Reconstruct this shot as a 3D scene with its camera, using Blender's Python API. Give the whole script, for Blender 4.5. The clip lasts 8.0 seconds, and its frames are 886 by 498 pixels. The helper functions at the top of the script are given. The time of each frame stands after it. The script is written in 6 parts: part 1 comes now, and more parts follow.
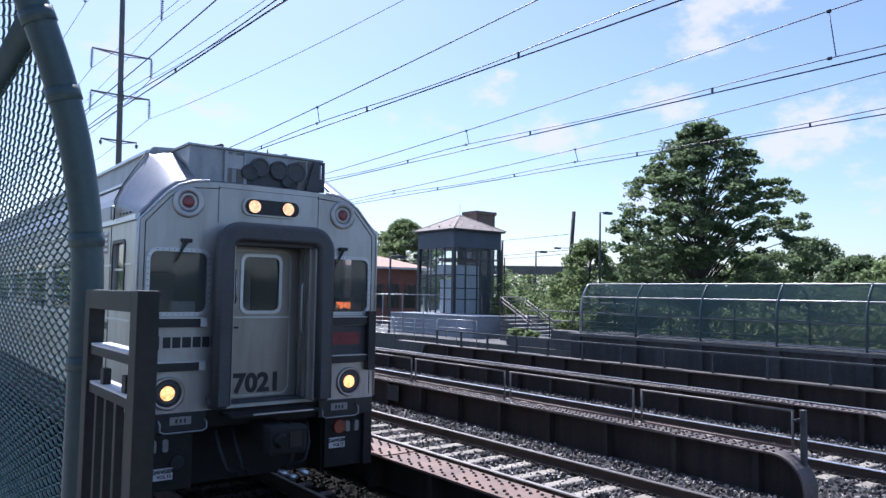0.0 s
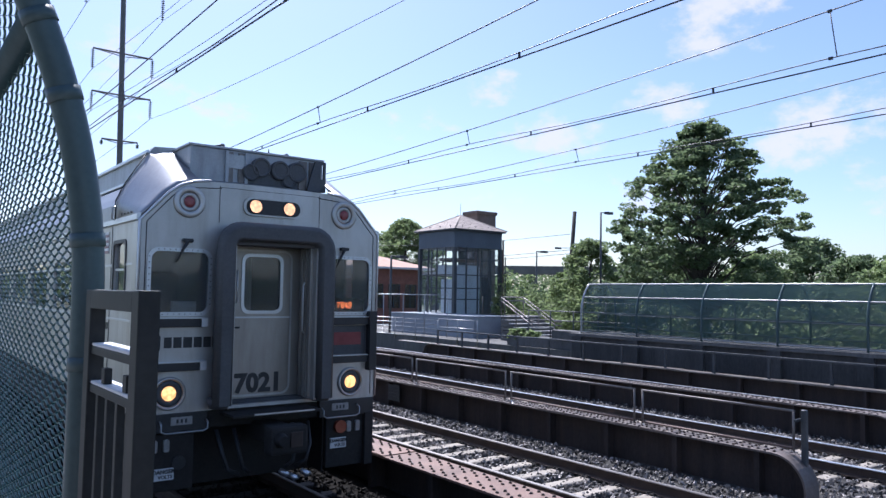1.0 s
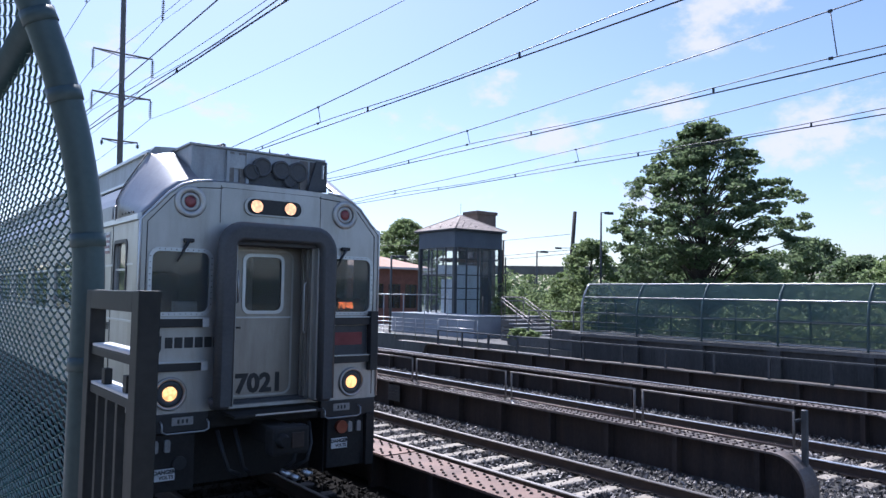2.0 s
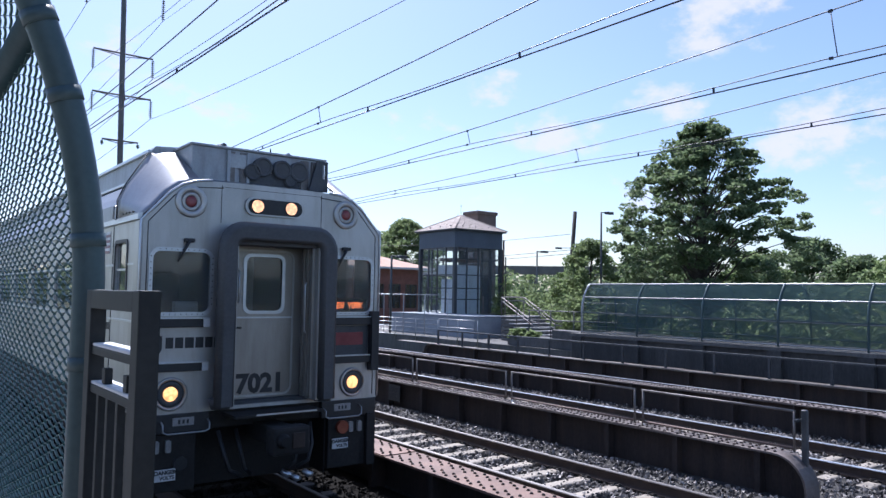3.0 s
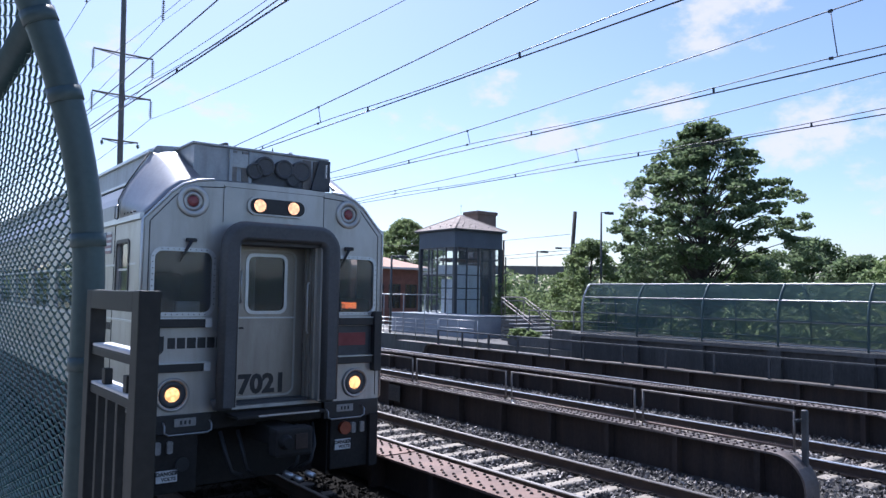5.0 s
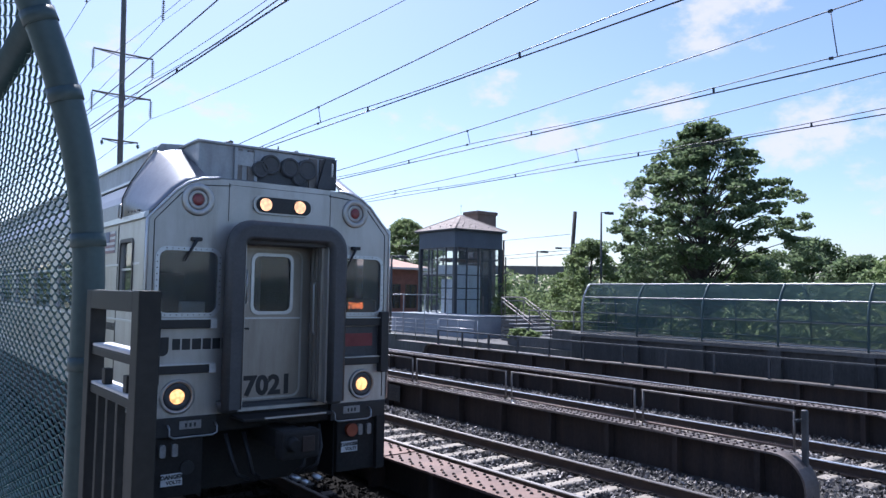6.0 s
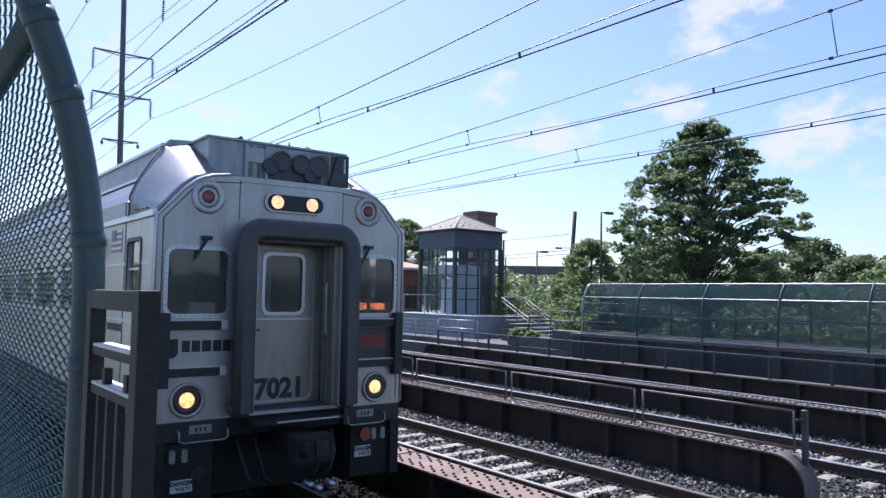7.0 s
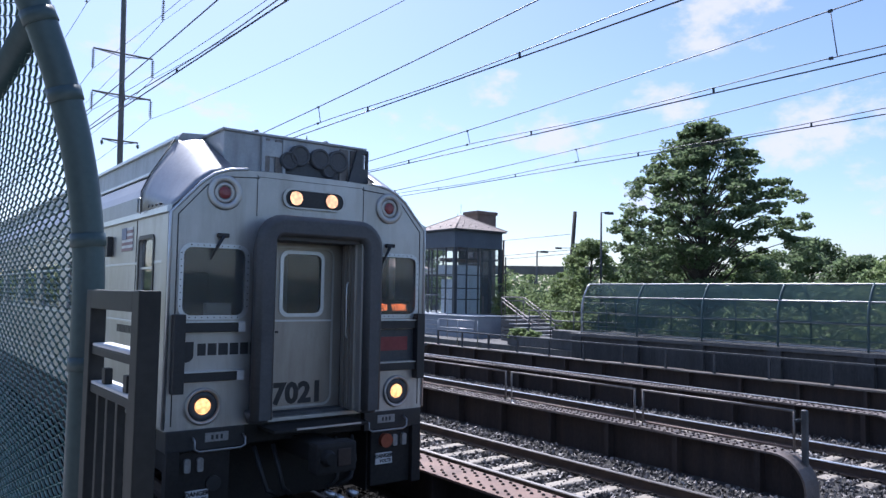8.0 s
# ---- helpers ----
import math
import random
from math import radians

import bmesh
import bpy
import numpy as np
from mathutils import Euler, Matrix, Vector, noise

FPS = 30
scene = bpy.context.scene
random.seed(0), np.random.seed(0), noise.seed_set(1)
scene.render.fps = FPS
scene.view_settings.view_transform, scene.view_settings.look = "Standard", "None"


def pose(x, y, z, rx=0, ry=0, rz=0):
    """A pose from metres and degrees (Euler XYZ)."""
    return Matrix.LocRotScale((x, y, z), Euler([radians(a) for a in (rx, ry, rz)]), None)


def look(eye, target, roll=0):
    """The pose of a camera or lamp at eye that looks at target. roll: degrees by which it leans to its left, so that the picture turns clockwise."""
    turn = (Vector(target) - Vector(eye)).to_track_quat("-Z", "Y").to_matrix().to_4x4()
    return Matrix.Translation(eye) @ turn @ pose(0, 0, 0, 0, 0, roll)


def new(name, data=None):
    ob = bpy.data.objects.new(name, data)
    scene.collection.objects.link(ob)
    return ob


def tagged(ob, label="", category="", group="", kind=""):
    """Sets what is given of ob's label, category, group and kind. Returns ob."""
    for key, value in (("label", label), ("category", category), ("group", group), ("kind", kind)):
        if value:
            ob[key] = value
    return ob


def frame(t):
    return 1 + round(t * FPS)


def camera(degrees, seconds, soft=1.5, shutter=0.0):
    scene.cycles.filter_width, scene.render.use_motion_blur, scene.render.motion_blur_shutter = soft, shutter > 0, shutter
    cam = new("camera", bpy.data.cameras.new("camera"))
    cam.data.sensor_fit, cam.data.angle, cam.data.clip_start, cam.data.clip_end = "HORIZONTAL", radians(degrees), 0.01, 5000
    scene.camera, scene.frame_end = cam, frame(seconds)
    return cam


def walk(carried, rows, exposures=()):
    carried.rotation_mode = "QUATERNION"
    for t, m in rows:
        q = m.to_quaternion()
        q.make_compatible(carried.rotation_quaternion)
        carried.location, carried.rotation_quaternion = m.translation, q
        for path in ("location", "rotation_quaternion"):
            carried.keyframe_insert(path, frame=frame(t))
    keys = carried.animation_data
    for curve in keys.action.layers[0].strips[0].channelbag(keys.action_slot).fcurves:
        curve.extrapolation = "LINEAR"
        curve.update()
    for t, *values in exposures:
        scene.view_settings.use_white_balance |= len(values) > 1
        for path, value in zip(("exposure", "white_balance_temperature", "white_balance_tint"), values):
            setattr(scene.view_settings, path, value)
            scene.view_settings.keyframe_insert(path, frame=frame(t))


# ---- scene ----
cam = camera(62.04, 8.0, soft=1.45)
EYE = Vector((0, 0, 2.638))


def aim(yaw, pitch=3.4925, roll=0.9365):
    a, b = radians(yaw), radians(pitch)
    return look(EYE, EYE + Vector((math.sin(a) * math.cos(b), math.cos(a) * math.cos(b), math.sin(b))), roll)


walk(cam, [(0.0, aim(37.455)), (0.5, aim(37.435)), (1.0, aim(37.395)), (2.0, aim(37.38)), (3.0, aim(37.365)), (6.0, aim(37.365)), (8.0, aim(37.37))],
     exposures=[(0.0, 0.82, 5650, 17), (8.0, 0.82, 5650, 17)])

# ---- daylight ----
SUN_AZ, SUN_EL = 16.0, 54.0
world = bpy.data.worlds.new("world")
scene.world = world
world.use_nodes = True


def sky_way(azimuth, height):
    a, e = radians(azimuth), radians(height)
    return Vector((math.sin(a) * math.cos(e), math.cos(a) * math.cos(e), math.sin(e)))


# fair-weather clouds: azimuth, height, half width, half height in degrees, thickness
CLOUDS = [(58.5, 21.5, 5, 4.0, 0.95), (63, 24, 4, 2.0, 0.8), (41.5, 15.5, 2.6, 2.0, 0.8), (31, 13.0, 8, 1.8, 0.6), (46, 12.5, 5, 1.8, 0.75), (55, 14.5, 4, 1.8, 0.7),
          (66, 12.0, 7, 4.0, 0.75), (13, 14.5, 5, 4.5, 0.6), (20, 13.0, 4, 2.0, 0.6), (38, 8.5, 10, 2.6, 0.55), (54, 8, 9, 3, 0.5), (72, 7, 8, 4, 0.6), (-20, 16, 12, 6, 0.7),
          (100, 18, 14, 6, 0.8), (140, 24, 16, 8, 0.8), (190, 20, 18, 7, 0.8), (240, 26, 18, 9, 0.8), (300, 18, 16, 7, 0.8)]


def build_sky():
    n, l = world.node_tree.nodes, world.node_tree.links
    n.clear()
    out, bg, sky = n.new("ShaderNodeOutputWorld"), n.new("ShaderNodeBackground"), n.new("ShaderNodeTexSky")
    sky.sky_type, sky.sun_disc = "NISHITA", False
    sky.sun_elevation, sky.sun_rotation = radians(SUN_EL), radians(SUN_AZ)
    sky.air_density, sky.dust_density, sky.ozone_density = 1.0, 1.1, 2.2
    bg.inputs["Strength"].default_value = 0.094
    co = n.new("ShaderNodeTexCoord")
    def math_(op, *vals):
        m = n.new("ShaderNodeMath"); m.operation = op
        for i, v in enumerate(vals):
            if isinstance(v, (int, float)):
                m.inputs[i].default_value = v
            else:
                l.new(v, m.inputs[i])
        return m.outputs[0]
    puffs = None
    for az, el, wa, we, thick in CLOUDS:
        c = sky_way(az, el)
        right, up = sky_way(az + 90, 0), None
        up = right.cross(c)
        acc = []
        for axis, half in ((right, wa), (up, we)):
            d = n.new("ShaderNodeVectorMath"); d.operation = "DOT_PRODUCT"
            l.new(co.outputs["Generated"], d.inputs[0]); d.inputs[1].default_value = axis / math.radians(half)
            acc.append(math_("POWER", math_("ABSOLUTE", d.outputs["Value"]), 2.0))
        front = n.new("ShaderNodeVectorMath"); front.operation = "DOT_PRODUCT"
        l.new(co.outputs["Generated"], front.inputs[0]); front.inputs[1].default_value = c
        near = math_("GREATER_THAN", front.outputs["Value"], 0.5)
        fall = math_("MULTIPLY", math_("MULTIPLY", math_("MAXIMUM", math_("SUBTRACT", 1.0, math_("MULTIPLY", math_("ADD", acc[0], acc[1]), 0.5)), 0.0), thick), near)
        puffs = fall if puffs is None else math_("MAXIMUM", puffs, fall)
    mp = n.new("ShaderNodeMapping")
    mp.inputs["Scale"].default_value = (1.0, 1.0, 1.7)
    big, small = n.new("ShaderNodeTexNoise"), n.new("ShaderNodeTexNoise")
    big.inputs["Scale"].default_value, big.inputs["Detail"].default_value, big.inputs["Roughness"].default_value = 11, 9, 0.62
    small.inputs["Scale"].default_value, small.inputs["Detail"].default_value = 42, 5
    l.new(co.outputs["Generated"], mp.inputs["Vector"])
    l.new(mp.outputs["Vector"], big.inputs["Vector"]); l.new(mp.outputs["Vector"], small.inputs["Vector"])
    grain = math_("ADD", math_("MULTIPLY", big.outputs["Fac"], 1.5), math_("MULTIPLY", small.outputs["Fac"], 0.35))
    ramp = n.new("ShaderNodeMapRange"); ramp.interpolation_type = "SMOOTHSTEP"
    ramp.inputs["From Min"].default_value, ramp.inputs["From Max"].default_value = 1.27, 1.62
    ramp.inputs["To Max"].default_value = 0.85
    l.new(math_("ADD", math_("MULTIPLY", puffs, 0.68), grain), ramp.inputs["Value"])
    cover = math_("MULTIPLY", ramp.outputs[0], math_("MINIMUM", math_("ADD", math_("MULTIPLY", puffs, 2.2), 0.06), 1.0))
    mix = n.new("ShaderNodeMix"); mix.data_type = "RGBA"
    mix.inputs["B"].default_value = (5.7, 5.5, 6.0, 1)
    l.new(cover, mix.inputs["Factor"]); l.new(sky.outputs["Color"], mix.inputs["A"])
    l.new(mix.outputs["Result"], bg.inputs["Color"]); l.new(bg.outputs[0], out.inputs["Surface"])


build_sky()
sun_data = bpy.data.lights.new("sun", "SUN")
sun_data.energy, sun_data.angle, sun_data.color = 3.9, radians(0.53), (1.0, 0.95, 0.87)
sun = new("sun", sun_data)
_a, _e = radians(SUN_AZ), radians(SUN_EL)
sun.matrix_world = look((20, 20, 60), (20 - math.sin(_a) * math.cos(_e), 20 - math.cos(_a) * math.cos(_e), 60 - math.sin(_e)))


# ---- materials ----
def surface(name, c1, c2, rough=0.6, metal=0.0, big=1.5, fine=40.0, bump=0.15, dist=0.004, spread=0.0, stretch=(1, 1, 1), rspread=0.12, spec=0.5, streak=None):
    """Two-scale mottled surface: c1 to c2 by large stains and fine grain, with a fine relief."""
    m = bpy.data.materials.new(name)
    m.use_nodes = True
    n, l = m.node_tree.nodes, m.node_tree.links
    b = n["Principled BSDF"]
    co, info = n.new("ShaderNodeTexCoord"), n.new("ShaderNodeObjectInfo")
    off = n.new("ShaderNodeVectorMath"); off.operation = "MULTIPLY_ADD"
    l.new(co.outputs["Object"], off.inputs[0])
    off.inputs[1].default_value = stretch
    sc = n.new("ShaderNodeMath"); sc.operation = "MULTIPLY"; sc.inputs[1].default_value = 37.0
    l.new(info.outputs["Random"], sc.inputs[0]); l.new(sc.outputs[0], off.inputs[2])
    n1, n2 = n.new("ShaderNodeTexNoise"), n.new("ShaderNodeTexNoise")
    n1.inputs["Scale"].default_value, n1.inputs["Detail"].default_value, n1.inputs["Roughness"].default_value = big, 6, 0.6
    n2.inputs["Scale"].default_value, n2.inputs["Detail"].default_value = fine, 3
    l.new(off.outputs[0], n1.inputs["Vector"]); l.new(off.outputs[0], n2.inputs["Vector"])
    ma = n.new("ShaderNodeMath"); ma.operation = "MULTIPLY_ADD"; ma.inputs[1].default_value = 0.45
    l.new(n2.outputs["Fac"], ma.inputs[0]); l.new(n1.outputs["Fac"], ma.inputs[2])
    mr = n.new("ShaderNodeMapRange")
    mr.inputs["From Min"].default_value, mr.inputs["From Max"].default_value = 0.5, 0.98
    l.new(ma.outputs[0], mr.inputs["Value"])
    mix = n.new("ShaderNodeMix"); mix.data_type = "RGBA"
    mix.inputs["A"].default_value, mix.inputs["B"].default_value = (*c1, 1), (*c2, 1)
    l.new(mr.outputs[0], mix.inputs["Factor"])
    col = mix.outputs["Result"]
    if spread:
        hsv = n.new("ShaderNodeHueSaturation")
        vr = n.new("ShaderNodeMapRange")
        vr.inputs["To Min"].default_value, vr.inputs["To Max"].default_value = 1 - spread, 1 + spread
        l.new(info.outputs["Random"], vr.inputs["Value"]); l.new(vr.outputs[0], hsv.inputs["Value"]); l.new(col, hsv.inputs["Color"])
        col = hsv.outputs["Color"]
    if streak:   # run-down dirt in long upright streaks and blotches
        st = n.new("ShaderNodeVectorMath"); st.operation = "MULTIPLY"; st.inputs[1].default_value = (1, 1, 0.16)
        l.new(off.outputs[0], st.inputs[0])
        n3 = n.new("ShaderNodeTexNoise"); n3.inputs["Scale"].default_value, n3.inputs["Detail"].default_value, n3.inputs["Roughness"].default_value = 5.5, 7, 0.65
        l.new(st.outputs[0], n3.inputs["Vector"])
        sr = n.new("ShaderNodeMapRange")
        sr.inputs["From Min"].default_value, sr.inputs["From Max"].default_value, sr.inputs["To Max"].default_value = 0.46, 0.80, 0.6
        l.new(n3.outputs["Fac"], sr.inputs["Value"])
        sm = n.new("ShaderNodeMix"); sm.data_type = "RGBA"; sm.inputs["B"].default_value = (*streak, 1)
        l.new(sr.outputs[0], sm.inputs["Factor"]); l.new(col, sm.inputs["A"])
        col = sm.outputs["Result"]
    l.new(col, b.inputs["Base Color"])
    rr = n.new("ShaderNodeMapRange")
    rr.inputs["To Min"].default_value, rr.inputs["To Max"].default_value = max(0.02, rough - rspread), min(1, rough + rspread)
    l.new(n1.outputs["Fac"], rr.inputs["Value"]); l.new(rr.outputs[0], b.inputs["Roughness"])
    b.inputs["Metallic"].default_value = metal
    b.inputs["Specular IOR Level"].default_value = spec
    if bump:
        bp = n.new("ShaderNodeBump")
        bp.inputs["Strength"].default_value, bp.inputs["Distance"].default_value = bump, dist
        l.new(ma.outputs[0], bp.inputs["Height"]); l.new(bp.outputs[0], b.inputs["Normal"])
    return m


def islands(name, c1, c2, rough=0.8, translucent=0.0, spec=0.3, skew=1.0):
    """Loose pieces in one mesh, each with its own shade between c1 and c2."""
    m = bpy.data.materials.new(name)
    m.use_nodes = True
    n, l = m.node_tree.nodes, m.node_tree.links
    b = n["Principled BSDF"]
    g, mix = n.new("ShaderNodeNewGeometry"), n.new("ShaderNodeMix")
    mix.data_type = "RGBA"
    mix.inputs["A"].default_value, mix.inputs["B"].default_value = (*c1, 1), (*c2, 1)
    pw = n.new("ShaderNodeMath"); pw.operation = "POWER"; pw.inputs[1].default_value = skew
    l.new(g.outputs["Random Per Island"], pw.inputs[0]); l.new(pw.outputs[0], mix.inputs["Factor"])
    l.new(mix.outputs["Result"], b.inputs["Base Color"])
    b.inputs["Roughness"].default_value = rough
    b.inputs["Specular IOR Level"].default_value = spec
    if translucent:
        tr, ms = n.new("ShaderNodeBsdfTranslucent"), n.new("ShaderNodeMixShader")
        ms.inputs[0].default_value = translucent
        hs = n.new("ShaderNodeHueSaturation"); hs.inputs["Value"].default_value = 1.9
        l.new(mix.outputs["Result"], hs.inputs["Color"]); l.new(hs.outputs[0], tr.inputs["Color"])
        l.new(b.outputs[0], ms.inputs[1]); l.new(tr.outputs[0], ms.inputs[2])
        l.new(ms.outputs[0], n["Material Output"].inputs["Surface"])
    return m


def glass(name, tint, rough=0.03, trans=0.9):
    m = bpy.data.materials.new(name)
    m.use_nodes = True
    b = m.node_tree.nodes["Principled BSDF"]
    b.inputs["Base Color"].default_value = (*tint, 1)
    b.inputs["Roughness"].default_value = rough
    b.inputs["Transmission Weight"].default_value = trans
    b.inputs["IOR"].default_value = 1.1 if trans > 0.95 else 1.45
    return m


def glow(name, col, strength, facets=0.0):
    m = bpy.data.materials.new(name)
    m.use_nodes = True
    b = m.node_tree.nodes["Principled BSDF"]
    b.inputs["Base Color"].default_value = (*col, 1)
    b.inputs["Roughness"].default_value = 0.2
    b.inputs["Emission Color"].default_value = (*col, 1)
    b.inputs["Emission Strength"].default_value = strength
    if facets:   # prism pattern of the lamp glass
        n, l = m.node_tree.nodes, m.node_tree.links
        co, vo, mr = n.new("ShaderNodeTexCoord"), n.new("ShaderNodeTexVoronoi"), n.new("ShaderNodeMapRange")
        vo.inputs["Scale"].default_value = 26
        mr.inputs["From Max"].default_value = 0.9
        mr.inputs["To Min"].default_value, mr.inputs["To Max"].default_value = strength * (1 + facets), strength * (1 - facets)
        l.new(co.outputs["Object"], vo.inputs["Vector"]); l.new(vo.outputs["Distance"], mr.inputs["Value"]); l.new(mr.outputs[0], b.inputs["Emission Strength"])
    return m


STAINLESS = surface("stainless_steel", (0.36, 0.355, 0.34), (0.62, 0.62, 0.61), 0.42, 0.72, 0.8, 220, 0.02, 0.002, stretch=(1, 1, 0.7), streak=(0.27, 0.24, 0.205))
STAINLESS_BRIGHT = surface("polished_steel", (0.50, 0.52, 0.55), (0.66, 0.68, 0.70), 0.38, 0.85, 0.9, 30, 0.03, 0.002)
ROOF_SHEET = surface("brushed_roof_sheet", (0.27, 0.28, 0.30), (0.37, 0.38, 0.40), 0.44, 0.75, 0.6, 30, 0.02, 0.001, streak=(0.24, 0.24, 0.24))
ROOF_STEEL = surface("dusty_roof_steel", (0.33, 0.35, 0.37), (0.46, 0.48, 0.50), 0.5, 0.4, 0.8, 30, 0.06, 0.003, streak=(0.16, 0.155, 0.15))
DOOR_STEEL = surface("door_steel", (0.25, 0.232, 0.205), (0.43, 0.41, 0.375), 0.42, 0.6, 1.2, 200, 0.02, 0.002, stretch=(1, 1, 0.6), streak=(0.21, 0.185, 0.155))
# black rubber raised to grey, veiling glare put into its colour
RUBBER = surface("veil_lifted_rubber", (0.062, 0.064, 0.068), (0.105, 0.107, 0.11), 0.6, 0, 2.5, 30, 0.12, 0.004)
BLACK = surface("black_paint", (0.018, 0.019, 0.021), (0.04, 0.041, 0.043), 0.5, 0, 3, 50, 0.1, 0.003)
GRIME = surface("underframe_grime", (0.012, 0.011, 0.010), (0.035, 0.031, 0.028), 0.8, 0, 3, 30, 0.3, 0.01)
WHITE = surface("white_plate", (0.55, 0.56, 0.56), (0.78, 0.78, 0.77), 0.5, 0, 6, 80, 0.04, 0.002)
DECAL = surface("dark_decal", (0.022, 0.023, 0.025), (0.045, 0.046, 0.05), 0.5, 0, 6, 80, 0.02, 0.001)
RED = surface("faded_red_paint", (0.19, 0.03, 0.035), (0.27, 0.06, 0.065), 0.4, 0, 5, 60, 0.03, 0.002)
DULL_WHITE = surface("grubby_white_plate", (0.20, 0.19, 0.18), (0.40, 0.39, 0.37), 0.6, 0, 9, 80, 0.05, 0.002)
RED_LENS = surface("red_lens", (0.22, 0.05, 0.055), (0.32, 0.09, 0.09), 0.25, 0, 8, 60, 0.03, 0.001)
AMBER_LENS = surface("orange_lens", (0.24, 0.05, 0.025), (0.34, 0.085, 0.04), 0.4, 0, 8, 60, 0.03, 0.001)
FLAG_RED = surface("faded_red_stripe", (0.24, 0.15, 0.16), (0.32, 0.2, 0.2), 0.5, 0, 5, 60, 0.02, 0.001)
FLAG_BLUE = surface("faded_blue_field", (0.11, 0.14, 0.24), (0.15, 0.18, 0.28), 0.5, 0, 5, 60, 0.02, 0.001)
LAMP = glow("headlamp_glow", (1.0, 0.53, 0.18), 0.95, 0.45)
LAMP_TOP = glow("roof_lamp_glow", (1.0, 0.54, 0.26), 0.75, 0.5)
LED = glow("led_glow", (1.0, 0.25, 0.07), 1.9)
CAB_GLASS = glass("cab_glass", (0.62, 0.66, 0.68), 0.02, 0.92)
INTERIOR = surface("cab_interior", (0.05, 0.053, 0.056), (0.09, 0.093, 0.097), 0.7, 0, 2, 30, 0.05)
INTERIOR_PALE = surface("cab_partition", (0.38, 0.39, 0.40), (0.5, 0.5, 0.5), 0.6, 0, 2, 30, 0.05)
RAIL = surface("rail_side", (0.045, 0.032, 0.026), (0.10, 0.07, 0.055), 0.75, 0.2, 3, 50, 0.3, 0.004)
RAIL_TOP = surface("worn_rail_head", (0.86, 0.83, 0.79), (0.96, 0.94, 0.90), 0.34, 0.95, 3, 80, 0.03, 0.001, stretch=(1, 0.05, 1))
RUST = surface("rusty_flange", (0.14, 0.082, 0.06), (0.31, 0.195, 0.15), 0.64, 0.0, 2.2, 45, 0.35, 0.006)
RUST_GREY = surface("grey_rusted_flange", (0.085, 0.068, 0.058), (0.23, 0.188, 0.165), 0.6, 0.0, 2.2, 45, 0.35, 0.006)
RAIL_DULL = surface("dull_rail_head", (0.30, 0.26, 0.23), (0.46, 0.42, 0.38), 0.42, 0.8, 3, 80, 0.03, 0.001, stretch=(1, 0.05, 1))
# rust of webs and stiffeners darkened for the shade below the flanges; streaks are rust
RUST_DARK = surface("shade_dark_rust", (0.022, 0.017, 0.016), (0.06, 0.046, 0.04), 0.85, 0.0, 1.2, 30, 0.4, 0.008, stretch=(1, 1, 0.4), streak=(0.085, 0.055, 0.042))
# near track's ties, stones and bed: the train's shade put into near-black colour
TIE_SHADED = surface("shaded_tie", (0.012, 0.011, 0.010), (0.035, 0.03, 0.026), 0.8, 0, 5, 60, 0.3, 0.006, spread=0.14)
CONCRETE_TIE = surface("tie_concrete", (0.26, 0.225, 0.185), (0.46, 0.41, 0.345), 0.85, 0, 5, 60, 0.3, 0.006, spread=0.14)
STONE_SHADED = islands("shaded_ballast_stone", (0.007, 0.0065, 0.006), (0.035, 0.031, 0.027), 0.8, 0.0, 0.12, 2.4)
BED_SHADED = surface("shaded_ballast_bed", (0.008, 0.0075, 0.007), (0.022, 0.02, 0.018), 0.95, 0, 9, 38, 0.5, 0.02, spec=0.08)
STONE = islands("ballast_stone", (0.03, 0.027, 0.025), (0.46, 0.415, 0.385), 0.55, 0.0, 0.45, 3.0)
BED = surface("ballast_bed", (0.02, 0.019, 0.018), (0.075, 0.071, 0.067), 0.95, 0, 9, 38, 1.0, 0.04)
CONCRETE = surface("weathered_concrete", (0.085, 0.085, 0.083), (0.185, 0.18, 0.172), 0.88, 0, 0.7, 18, 0.3, 0.01, stretch=(1, 1, 0.4), streak=(0.06, 0.058, 0.053))
CONCRETE_DARK = surface("dark_concrete", (0.04, 0.04, 0.04), (0.10, 0.098, 0.094), 0.9, 0, 0.7, 18, 0.3, 0.01, stretch=(1, 1, 0.4), streak=(0.03, 0.029, 0.027))
# paler than CONCRETE so the slab bounces more daylight onto gate, fence and train
CONCRETE_PALE = surface("bounce_pale_concrete", (0.20, 0.196, 0.188), (0.30, 0.293, 0.28), 0.88, 0, 0.7, 18, 0.3, 0.01)
CONCRETE_BLUE = surface("painted_concrete", (0.25, 0.28, 0.32), (0.36, 0.39, 0.43), 0.8, 0, 0.8, 20, 0.15, 0.006)
GREEN_PIPE = surface("green_painted_pipe", (0.04, 0.074, 0.078), (0.066, 0.11, 0.115), 0.42, 0, 4, 60, 0.08, 0.002)
GREEN_WIRE = surface("green_mesh_wire", (0.02, 0.075, 0.07), (0.045, 0.13, 0.12), 0.32, 0, 9, 90, 0.05, 0.001, spec=0.35)
FAR_WIRE = surface("dusty_green_mesh", (0.05, 0.10, 0.092), (0.085, 0.15, 0.138), 0.4, 0, 9, 90, 0.05, 0.001)
# sunlight on the bar tops as near-white colour; bars darkened for their shaded sides
GATE_SUNLIT = surface("sunlit_bar_top", (0.66, 0.66, 0.65), (0.78, 0.78, 0.77), 0.5, 0.0, 9, 80, 0.1, 0.001)
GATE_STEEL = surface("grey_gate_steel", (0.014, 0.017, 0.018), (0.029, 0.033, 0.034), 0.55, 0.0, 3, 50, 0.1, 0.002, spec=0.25)
